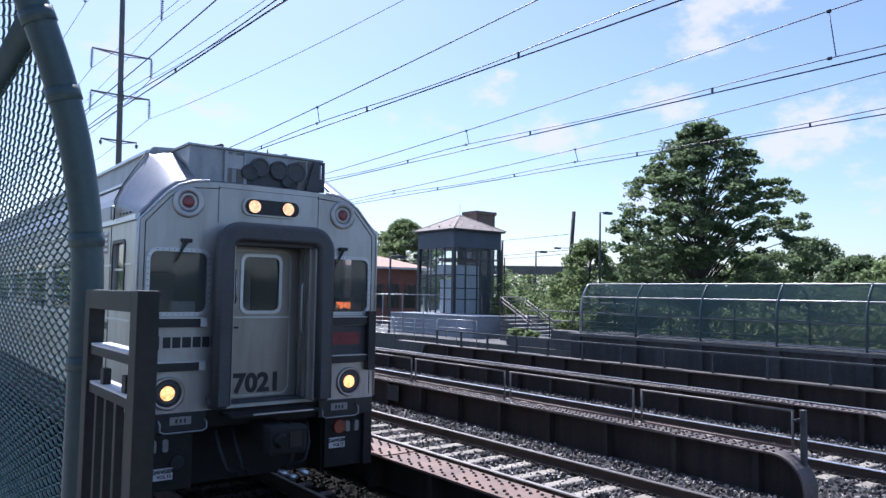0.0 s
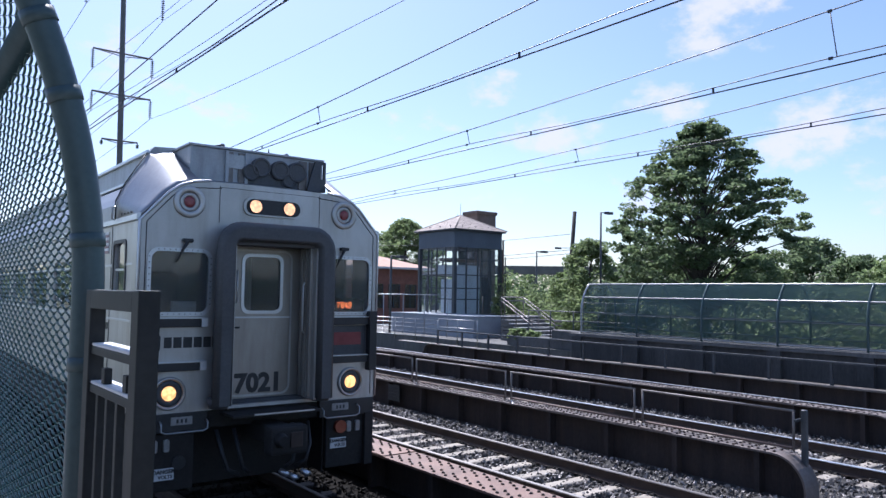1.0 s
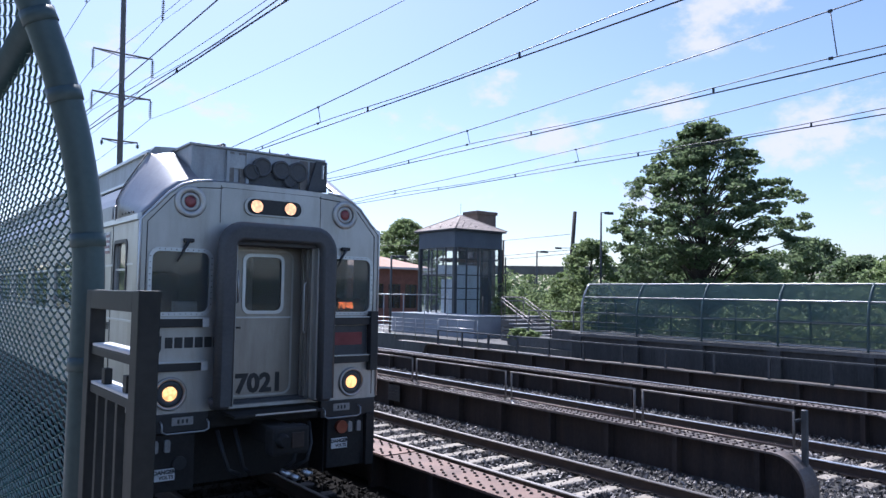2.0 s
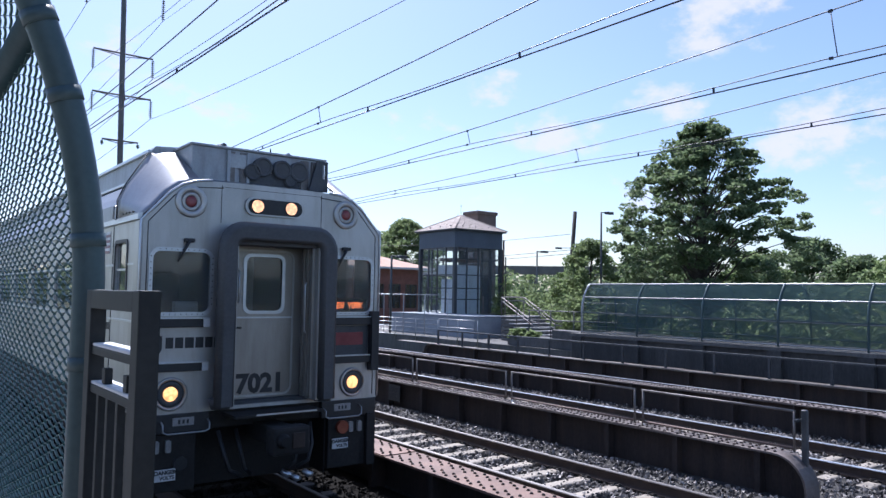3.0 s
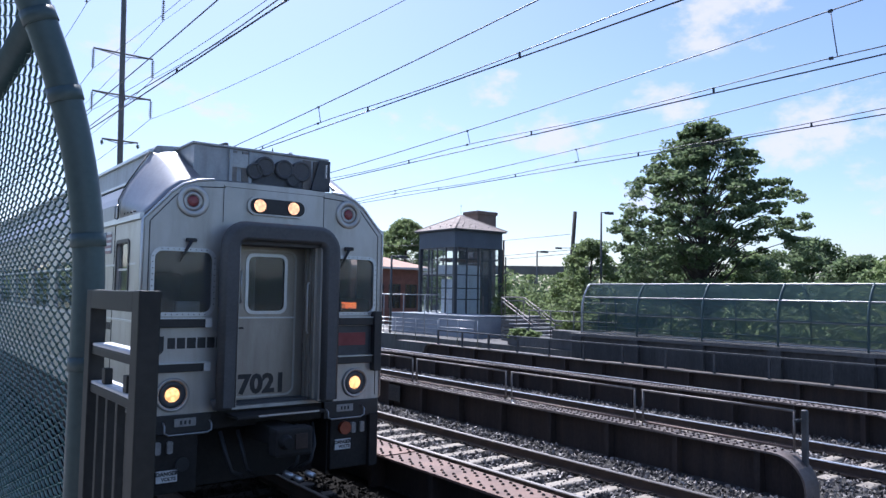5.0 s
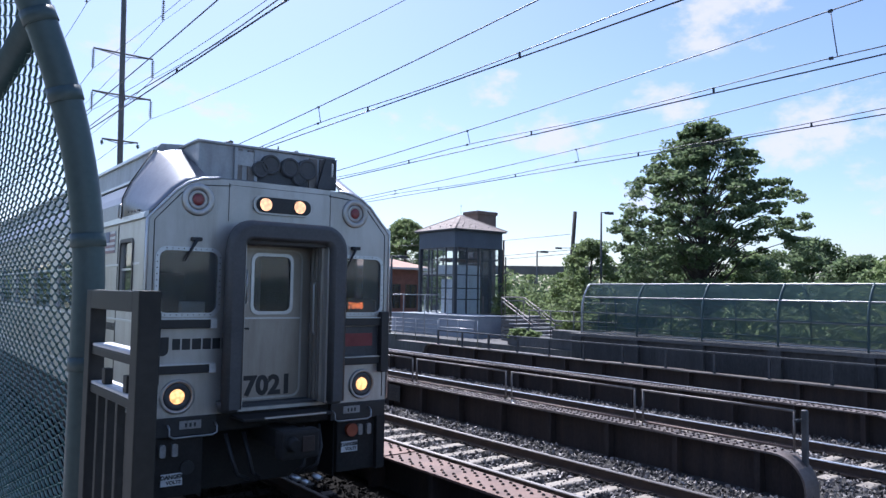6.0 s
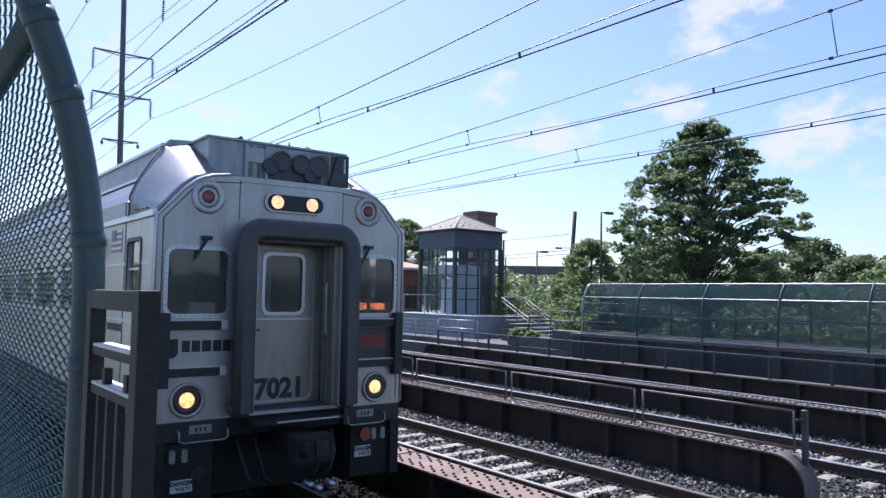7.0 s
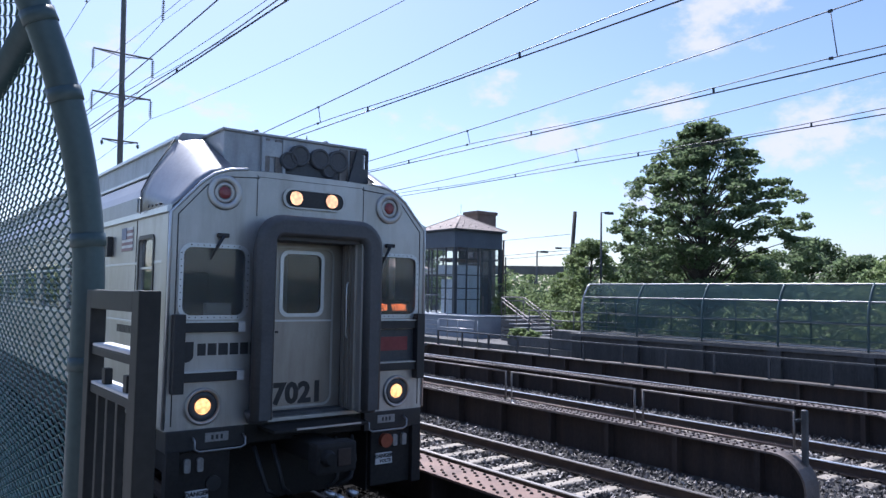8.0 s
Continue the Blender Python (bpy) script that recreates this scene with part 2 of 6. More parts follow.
GALV = surface("galvanised_pipe", (0.30, 0.31, 0.32), (0.46, 0.47, 0.48), 0.42, 0.7, 4, 60, 0.08, 0.002)
DARK_PIPE = surface("dark_painted_pipe", (0.05, 0.055, 0.06), (0.10, 0.105, 0.11), 0.5, 0.1, 4, 60, 0.08, 0.002)
DULL_PIPE = surface("dull_weathered_pipe", (0.13, 0.115, 0.105), (0.27, 0.25, 0.235), 0.5, 0.5, 5, 60, 0.1, 0.002)
BROWN_PIPE = surface("brown_pipe", (0.13, 0.09, 0.075), (0.22, 0.16, 0.135), 0.6, 0.2, 4, 60, 0.1, 0.002)
CABLE = surface("bronze_wire", (0.03, 0.033, 0.036), (0.06, 0.063, 0.066), 0.5, 0.4, 2, 30, 0.0)
PORCELAIN = surface("insulator_porcelain", (0.05, 0.05, 0.055), (0.09, 0.09, 0.095), 0.3, 0, 4, 30, 0.0)
POLE_STEEL = surface("weathered_pole_steel", (0.12, 0.115, 0.11), (0.20, 0.195, 0.19), 0.7, 0.2, 0.6, 20, 0.1, 0.01)
FRAME_DARK = surface("bronze_frame", (0.055, 0.06, 0.068), (0.095, 0.10, 0.11), 0.5, 0.3, 2, 40, 0.05)
FASCIA = surface("slate_blue_fascia", (0.085, 0.105, 0.135), (0.12, 0.145, 0.18), 0.55, 0.1, 1.0, 30, 0.08)
SHAFT = surface("lift_shaft_panel", (0.5, 0.53, 0.56), (0.66, 0.68, 0.70), 0.6, 0, 0.8, 20, 0.1)
TILE = surface("pale_roof_shingle", (0.38, 0.31, 0.27), (0.56, 0.47, 0.41), 0.8, 0, 2.0, 30, 0.3, 0.01, spread=0.12)
TILE_RED = surface("terracotta_roof", (0.50, 0.30, 0.21), (0.64, 0.43, 0.33), 0.8, 0, 2.0, 30, 0.3, 0.01)
BRICK_WALL = surface("red_brick_far", (0.19, 0.085, 0.065), (0.29, 0.14, 0.11), 0.85, 0, 3, 30, 0.2, 0.006)
BRICK_BROWN = surface("brown_masonry", (0.15, 0.11, 0.095), (0.24, 0.185, 0.16), 0.85, 0, 3, 30, 0.2, 0.006)
TOWER_GLASS = glass("tower_glass", (0.90, 0.95, 0.97), 0.02, 0.97)
LEAF = islands("leaf_dark_green", (0.07, 0.105, 0.052), (0.145, 0.185, 0.095), 0.5, 0.55)
LEAF_LIGHT = islands("leaf_light_green", (0.10, 0.14, 0.06), (0.2, 0.245, 0.115), 0.55, 0.5)
BARK = surface("bark", (0.05, 0.042, 0.035), (0.11, 0.092, 0.078), 0.9, 0, 3, 25, 0.6, 0.02, stretch=(1, 1, 0.3))
GROUND = surface("dry_ground", (0.06, 0.075, 0.03), (0.13, 0.125, 0.07), 0.95, 0, 0.15, 6, 0.5, 0.05)


# ---- building helpers ----
def box(bm, x0, x1, y0, y1, z0, z1, bevel=0.0, seg=2):
    vs = [bm.verts.new(p) for p in ((x0, y0, z0), (x1, y0, z0), (x1, y1, z0), (x0, y1, z0), (x0, y0, z1), (x1, y0, z1), (x1, y1, z1), (x0, y1, z1))]
    fs = [bm.faces.new([vs[i] for i in q]) for q in ((3, 2, 1, 0), (4, 5, 6, 7), (0, 1, 5, 4), (1, 2, 6, 5), (2, 3, 7, 6), (3, 0, 4, 7))]
    if bevel:
        es = list({e for f in fs for e in f.edges})
        bmesh.ops.bevel(bm, geom=es, offset=bevel, segments=seg, profile=0.6, affect="EDGES")
    return bm


def tube(bm, pts, r, seg=8, cap=True):
    """A round bar along pts; r is a number or one radius a point."""
    pts = [Vector(p) for p in pts]
    rs = r if isinstance(r, (list, tuple)) else [r] * len(pts)
    rings, ref = [], None
    for i, p in enumerate(pts):
        d = (pts[min(i + 1, len(pts) - 1)] - pts[max(i - 1, 0)]).normalized()
        if ref is None:
            ref = d.orthogonal().normalized()
        u = (ref - d * ref.dot(d))
        u = u.normalized() if u.length > 1e-6 else d.orthogonal().normalized()
        ref, v = u, d.cross(u)
        rings.append([bm.verts.new(p + (u * math.cos(a) + v * math.sin(a)) * rs[i]) for a in (2 * math.pi * k / seg for k in range(seg))])
    for a, b in zip(rings, rings[1:]):
        for k in range(seg):
            bm.faces.new((a[k], a[(k + 1) % seg], b[(k + 1) % seg], b[k])).smooth = True
    if cap:
        bm.faces.new(rings[0][::-1]); bm.faces.new(rings[-1])
    return bm


def prism(bm, outline, y0, y1, axes="xz"):
    """A closed outline in two axes drawn out along the third from y0 to y1."""
    third = ({"x", "y", "z"} - set(axes)).pop()
    def at(p, w):
        d = {axes[0]: p[0], axes[1]: p[1], third: w}
        return (d["x"], d["y"], d["z"])
    a, b = [bm.verts.new(at(p, y0)) for p in outline], [bm.verts.new(at(p, y1)) for p in outline]
    fs = [bm.faces.new(a), bm.faces.new(b[::-1])]
    k = len(outline)
    for i in range(k):
        fs.append(bm.faces.new((a[i], b[i], b[(i + 1) % k], a[(i + 1) % k])))
    bmesh.ops.recalc_face_normals(bm, faces=fs)
    return bm


def sheet(bm, outer, holes, y0, y1, axes="xz"):
    """A plate with openings cut through it, outlines in two axes, from y0 to y1 in the third."""
    third = ({"x", "y", "z"} - set(axes)).pop()
    def at(p, w):
        d = {axes[0]: p[0], axes[1]: p[1], third: w}
        return (d["x"], d["y"], d["z"])
    edges = []
    for loop in (outer, *holes):
        vs = [bm.verts.new(at(p, y0)) for p in loop]
        edges += [bm.edges.new((vs[i], vs[(i + 1) % len(vs)])) for i in range(len(vs))]
    fs = [g for g in bmesh.ops.triangle_fill(bm, edges=edges, use_beauty=True)["geom"] if isinstance(g, bmesh.types.BMFace)]
    ext = bmesh.ops.extrude_face_region(bm, geom=fs)["geom"]
    d = Vector(at((0, 0), y1 - y0))
    bmesh.ops.translate(bm, vec=d, verts=[g for g in ext if isinstance(g, bmesh.types.BMVert)])
    bmesh.ops.recalc_face_normals(bm, faces=bm.faces[:])
    return bm


def rounded(x0, x1, z0, z1, r, seg=4, only=(1, 1, 1, 1)):
    """Outline of a rectangle with rounded corners: bottom left, bottom right, top right, top left."""
    pts = []
    for (cx, cz, a0), on in zip(((x0 + r, z0 + r, 180), (x1 - r, z0 + r, 270), (x1 - r, z1 - r, 0), (x0 + r, z1 - r, 90)), only):
        if on:
            pts += [(cx + r * math.cos(radians(a0 + 90 * k / seg)), cz + r * math.sin(radians(a0 + 90 * k / seg))) for k in range(seg + 1)]
        else:
            pts.append((cx + r * (1 if a0 in (270, 0) else -1), cz + r * (1 if a0 in (0, 90) else -1)))
    return pts


def disc(bm, c, r, y0, y1, seg=24):
    """A round plate facing along y."""
    return prism(bm, [(c[0] + r * math.cos(2 * math.pi * k / seg), c[1] + r * math.sin(2 * math.pi * k / seg)) for k in range(seg)], y0, y1)


def ring(bm, c, r0, r1, y0, y1, seg=28):
    """A round ring facing along y, its front edge sloping in."""
    loops = []
    for r, y in ((r1, y1), (r1, y0 + 0.01), (r1 - 0.01, y0), (r0 + 0.01, y0), (r0, y0 + 0.012), (r0, y1)):
        loops.append([bm.verts.new((c[0] + r * math.cos(2 * math.pi * k / seg), y, c[1] + r * math.sin(2 * math.pi * k / seg))) for k in range(seg)])
    for a, b in zip(loops, loops[1:]):
        for k in range(seg):
            bm.faces.new((a[k], a[(k + 1) % seg], b[(k + 1) % seg], b[k])).smooth = True
    bmesh.ops.recalc_face_normals(bm, faces=bm.faces[:])
    return bm


def mesh_of(name, bm, material):
    me = bpy.data.meshes.new(name)
    bm.to_mesh(me)
    bm.free()
    me.materials.append(material)
    return me


def part(name, bm, material, parent=None, label="", m=None):
    ob = new(name, mesh_of(name, bm, material) if isinstance(bm, bmesh.types.BMesh) else bm)
    if parent is not None:
        ob.parent = parent
    if label:
        ob["label"] = label
    if m is not None:
        ob.matrix_basis = m
    return ob


def thing(name, label, category, group="", kind="", at=(0, 0, 0)):
    ob = new(name)
    ob.location = at
    ob.empty_display_size = 0.2
    return tagged(ob, label, category, group, kind)


def B():
    return bmesh.new()


def writing(name, text, size, material, parent, m, depth=0.003, bold=0.0):
    cu = bpy.data.curves.new(name, "FONT")
    cu.body, cu.size, cu.extrude, cu.align_x, cu.align_y = text, size, depth, "CENTER", "CENTER"
    cu.resolution_u, cu.offset = 3, bold
    tmp = bpy.data.objects.new(name, cu)
    me = bpy.data.meshes.new_from_object(tmp)
    bpy.data.objects.remove(tmp)
    me.name = name
    me.materials.clear(); me.materials.append(material)
    return part(name, me, material, parent, "", m)


FACE = pose(0, 0, 0, 90, 0, 0)


def soup(name, verts, faces, material, parent=None, label="", smooth=False):
    me = bpy.data.meshes.new(name)
    me.from_pydata(verts, [], faces)
    me.materials.append(material)
    if smooth:
        me.polygons.foreach_set("use_smooth", [True] * len(me.polygons))
    return part(name, me, material, parent, label)


# ---- the ground, tracks and bridge girders ----
def build_ground():
    bm = B()
    n = 60
    xs = [-3000, -600, -150, -40] + [-20 + 2.5 * i for i in range(50)] + [150, 400, 1200, 3000]
    ys = [-3000, -600, -150, -40] + [-20 + 3.0 * i for i in range(50)] + [200, 500, 1200, 3000]
    grid = [[bm.verts.new((x, y, (-0.42 if x < 24 else -0.42 + 0.3 * noise.noise((x * 0.11, y * 0.11, 0))) if abs(x) < 200 and abs(y) < 250 else -0.6)) for y in ys] for x in xs]
    for i in range(len(xs) - 1):
        for j in range(len(ys) - 1):
            bm.faces.new((grid[i][j], grid[i + 1][j], grid[i + 1][j + 1], grid[i][j + 1]))
    ob = part("ground", bm, GROUND)
    return tagged(ob, "dry grassy ground round the raised railway", "ground", kind="structure")


build_ground()

TRACKS = {"near": 3.95, "second": 8.23, "third": 13.29, "far": 18.62}
Y0, Y1 = -20.0, 120.0


def rail_profile():
    return [(-0.07, -0.172), (0.07, -0.172), (0.07, -0.16), (0.012, -0.135), (0.010, -0.05), (0.034, -0.035), (0.036, -0.008), (0.028, -0.001), (-0.028, -0.001), (-0.036, -0.008), (-0.034, -0.035), (-0.010, -0.05), (-0.012, -0.135), (-0.07, -0.16)]


def build_track(key, xc, phase):
    tr = thing("track", "railway track with concrete ties and worn steel rails in ballast", "track", "railway tracks", "structure")
    bed = B()
    half = 2.1 if key == "near" else 2.5
    west = 3.4 if key == "near" else 2.1 if key == "second" else half
    prism(bed, [(xc - west - 0.04, -0.42), (xc + half + 0.2, -0.42), (xc + half, -0.215), (xc - west, -0.215)], Y0, Y1)
    part("ballast_bed", bed, BED_SHADED if key == "near" else BED, tr, "crushed stone ballast")
    for s in (-1, 1):
        x = xc + s * 0.7525
        bm = B()
        prism(bm, [(x + a, b) for a, b in rail_profile()], Y0, Y1)
        r = part("rail", bm, RAIL, tr, "rusty steel rail with a worn bright head")
        hb = B()
        prism(hb, [(x - 0.0375, -0.012), (x + 0.0375, -0.012), (x + 0.03, 0.0015), (x - 0.03, 0.0015)], Y0, Y1)
        # near heads take the dark side colour in place of the train's shade
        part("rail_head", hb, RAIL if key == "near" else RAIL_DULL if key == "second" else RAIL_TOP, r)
    return tr


def tie_mesh(material):
    bm = B()
    w, l = 0.125, 1.3
    prism(bm, [(-w, -0.36), (w, -0.36), (w - 0.015, -0.19), (w - 0.035, -0.176), (-w + 0.035, -0.176), (-w + 0.015, -0.19)], -l, l, "yz")
    return mesh_of("tie", bm, material)


def clip_mesh():
    bm = B()
    for x in (-0.7525, 0.7525):
        for s in (-1, 1):
            for q in (-0.05, 0.05):
                tube(bm, [(x + s * 0.075, q - 0.03, -0.16), (x + s * 0.10, q, -0.135), (x + s * 0.075, q + 0.03, -0.15)], 0.012, 5)
            box(bm, x + s * 0.085 - 0.03, x + s * 0.085 + 0.03, -0.07, 0.07, -0.176, -0.155)
    return mesh_of("rail_clip", bm, GRIME)


def stones(x0, x1, y0, y1, count, z, seed, keep=None, size=(0.024, 0.052)):
    """Loose broken stones, lumps of eight to twelve faces."""
    rng = np.random.default_rng(seed)
    base = np.array([(0, 0, 1), (0.9, 0, 0.2), (0.2, 0.9, 0.1), (-0.85, 0.3, 0.25), (-0.3, -0.9, 0.2), (0.5, -0.6, 0.1), (0, 0, -0.8)])
    tri = [(0, 1, 2), (0, 2, 3), (0, 3, 4), (0, 4, 5), (0, 5, 1), (6, 2, 1), (6, 3, 2), (6, 4, 3), (6, 5, 4), (6, 1, 5)]
    V, F = [], []
    for i in range(count):
        x, y = rng.uniform(x0, x1), rng.uniform(y0, y1)
        if keep and not keep(x, y):
            continue
        s = rng.uniform(*size)
        q = Euler(rng.uniform(0, 6.28, 3)).to_matrix()
        p = base * rng.uniform(0.65, 1.25, (7, 1)) * s * np.array([1.25, 0.9, 0.75])
        p = p @ np.array(q).T + np.array([x, y, z + rng.uniform(-0.012, 0.02)])
        k = len(V)
        V += p.tolist()
        F += [(a + k, b + k, c + k) for a, b, c in tri]
    return V, F


TIE_PHASE = {"near": 0.1, "second": 0.505, "third": 0.225, "far": 0.3}
track_obs = {k: build_track(k, x, TIE_PHASE[k]) for k, x in TRACKS.items()}


def girder(x0, x1, zt, y0, y1, near_round, far_round, pitch, phase, label, rivets=True, flange=None):
    """A riveted plate girder along the track: web, stiffeners, broad top flange, ends turned down in a quarter round."""
    g = thing("plate_girder", label, "girder", "bridge girders", "structure")
    xm, r = (x0 + x1) / 2, 0.5
    web = B()
    out = [(y0, -0.6)]
    out += [(y0 + r - r * math.cos(radians(a)), zt - 0.03 - r + r * math.sin(radians(a))) for a in range(0, 91, 15)] if near_round else [(y0, zt - 0.03)]
    out += [(y1 - r + r * math.sin(radians(a)), zt - 0.03 - r + r * math.cos(radians(a))) for a in range(0, 91, 15)] if far_round else [(y1, zt - 0.03)]
    out += [(y1, -0.6)]
    prism(web, out, xm - 0.012, xm + 0.012, "yz")
    part("web", web, RUST_DARK, g, "rust-stained steel web, darkened in colour for its shade")
    top = [(y0, -0.45)] if near_round else []
    top += [(y0 + r - r * math.cos(radians(a)), zt - r + r * math.sin(radians(a))) for a in range(0, 91, 10)] if near_round else [(y0, zt)]
    top += [(y1 - r + r * math.sin(radians(a)), zt - r + r * math.cos(radians(a))) for a in range(0, 91, 10)] if far_round else [(y1, zt)]
    if far_round:
        top += [(y1, -0.45)]
    low = []
    for i, (y, z) in enumerate(top):
        a, b = top[max(0, i - 1)], top[min(len(top) - 1, i + 1)]
        ty, tz = b[0] - a[0], b[1] - a[1]
        n_ = math.hypot(ty, tz)
        low.append((y + tz / n_ * 0.03, z - ty / n_ * 0.03))
    fl = B()
    prism(fl, top + low[::-1], x0, x1, "yz")
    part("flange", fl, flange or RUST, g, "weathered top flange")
    st = B()
    box(st, x0 + 0.03, xm - 0.012, -0.045, 0.045, -0.6, zt - 0.03)
    box(st, xm + 0.012, x1 - 0.03, -0.045, 0.045, -0.6, zt - 0.03)
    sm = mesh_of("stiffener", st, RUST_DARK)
    y = y0 + phase
    while y < min(y1 - 0.6, 40):
        part("stiffener", sm, None, g, m=pose(0, y, 0))
        y += pitch
    # cover plates over the flange's splices
    y = y0 + 2.2
    while y < min(y1, 40):
        cp = B()
        box(cp, x0 + 0.008, x1 - 0.008, y, y + 3.1, zt + 0.0005, zt + 0.014)
        part("cover_plate", cp, flange or RUST, g)
        y += 6.4
    if rivets:
        V, F = [], []
        w = (x1 - x0)
        ring6 = [(math.cos(math.pi * k / 3), math.sin(math.pi * k / 3)) for k in range(6)]
        ya, row = max(y0 + 0.5, -2), 0
        while ya < min(y1, 30):
            for fx in ((0.12, 0.34, 0.66, 0.88) if row % 2 else (0.22, 0.78)):
                x, k, R = x0 + w * fx, len(V), 0.026
                onplate = ((ya - y0 - 2.2) % 6.4) < 3.1 and ya > y0 + 2.2
                z = zt + (0.0145 if onplate else 0.0005)
                V += [(x + R * c, ya + R * s, z) for c, s in ring6] + [(x + R * 0.6 * c, ya + R * 0.6 * s, z + 0.02) for c, s in ring6]
                F += [(k + i, k + (i + 1) % 6, k + 6 + (i + 1) % 6, k + 6 + i) for i in range(6)] + [tuple(k + 6 + i for i in range(6))]
            ya += 0.125
            row += 1
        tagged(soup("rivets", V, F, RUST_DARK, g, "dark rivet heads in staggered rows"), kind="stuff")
    return g


girder(5.86, 6.44, 0.30, -6, 60, False, False, 1.5, 0.4, "low riveted plate girder with a sunlit rusty flange beside the train")
girder(10.42, 10.80, 0.42, 5.2, 60, True, False, 1.42, 0.75, "riveted plate girder with rounded end between two tracks", True, RUST_GREY)
girder(15.58, 16.02, 0.42, 5.9, 70, True, False, 1.42, 0.75, "riveted plate girder with rounded end beyond the third track", True, RUST_GREY)
girder(20.30, 20.75, 0.34, -20, 28.0, False, True, 1.75, 0.6, "plate girder with rounded end carrying a dark railing", False, DULL_PIPE)


def pipe_panel(y0, y1, x=10.68, z0=0.422, z1=1.02):
    """One panel of pipe handrail on the girder."""
    h = thing("handrail_panel", "weathered grey pipe handrail panel standing on the girder flange", "handrail", "girder handrail panels", at=(x, y0, z0))
    L, H = y1 - y0, z1 - z0
    for y in (0.05, L - 0.05):
        bm = B(); tube(bm, [(0, y, 0), (0, y, H)], 0.019, 8); box(bm, -0.05, 0.05, y - 0.04, y + 0.04, 0, 0.012)
        part("post", bm, DULL_PIPE, h)
    bm = B(); tube(bm, [(0, 0.03, H), (0, L - 0.03, H)], 0.018, 8); part("top_rail", bm, DULL_PIPE, h)
    bm = B(); tube(bm, [(0, 0.05, 0.06), (0, L - 0.05, 0.06)], 0.02, 8); part("bottom_rail", bm, BROWN_PIPE, h)
    bm = B()
    tube(bm, [(0, L - 0.06, 0.02), (-0.12, L - 0.2, -0.01), (-0.2, L - 0.38, -0.012)], 0.018, 6)
    part("stay", bm, GALV, h)
    return h


for a, b in ((5.45, 8.22), (8.30, 11.58), (11.66, 15.02), (15.10, 18.5), (18.58, 22.0)):
    pipe_panel(a, b)


def end_post():
    p = thing("rail_end_post", "stout weathered grey steel post with a short cross bar", "post", at=(10.72, 5.36, -0.42))
    bm = B(); box(bm, -0.04, 0.04, -0.04, 0.04, 0, 1.47, 0.02, 3); part("post", bm, DARK_PIPE, p)
    bm = B(); box(bm, -0.16, 0.16, 0.05, 0.075, 1.3, 1.335); part("cross_bar", bm, DARK_PIPE, p)


end_post()


def far_railing():
    r = thing("railing", "long dark painted single-bar railing on the farther girder", "railing", kind="structure", at=(20.5, 0, 0.34))
    post = B(); box(post, -0.035, 0.035, -0.035, 0.035, 0, 0.62)
    pm = mesh_of("post", post, DARK_PIPE)
    y = 27.1
    while y > -14:
        part("post", pm, None, r, m=pose(0, y, 0))
        y -= 1.76
    bm = B(); box(bm, -0.045, 0.045, -14, 27.15, 0.60, 0.66, 0.01); part("top_rail", bm, DARK_PIPE, r)


far_railing()


def far_platform():
    w = B()
    prism(w, [(21.72, -0.6), (22.1, -0.6), (22.1, 1.08), (21.72, 1.08)], -30, 20.0)
    wall = part("wall_platform", w, CONCRETE_DARK)
    tagged(wall, "dark grey concrete retaining wall below the far platform", "wall", kind="structure")
    c = B(); box(c, 21.62, 22.3, -30, 20.05, 1.08, 1.20, 0.015)
    part("coping", c, CONCRETE, wall, "pale concrete coping")
    for i, y in enumerate((19.65, 16.98, 14.34, 11.72, 9.1, 6.45, 3.8)):
        p = B(); box(p, 21.6, 21.72, y - 0.22, y + 0.22, -0.6, 1.08, 0.01); part("pilaster", p, CONCRETE_DARK, wall)
    s = B(); box(s, 22.3, 24.1, -30, 20.0, 0.9, 1.19)
    tagged(part("platform_far", s, CONCRETE), "far concrete station platform slab", "platform", kind="structure")
    b = B(); prism(b, [(-6, -14), (2.2, -14), (2.2, 2.32), (0.50, 2.32), (0.50, 14), (-6, 14)], 0.92, 1.22, "xy")
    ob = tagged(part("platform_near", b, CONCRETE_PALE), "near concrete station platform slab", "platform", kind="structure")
    f = B(); prism(f, [(-5.8, -13.9), (1.6, -13.9), (1.6, 2.1), (0.4, 2.1), (0.4, 13.8), (-5.8, 13.8)], -0.42, 0.92, "xy"); part("platform_base", f, CONCRETE, ob)


far_platform()


# ---- overhead wires ----
def wire(name, pts, r, label, sub=None):
    bm = B(); tube(bm, pts, r, 5)
    return part(name, bm, CABLE, sub, label)


SPANS = (-10.0, 85.0)


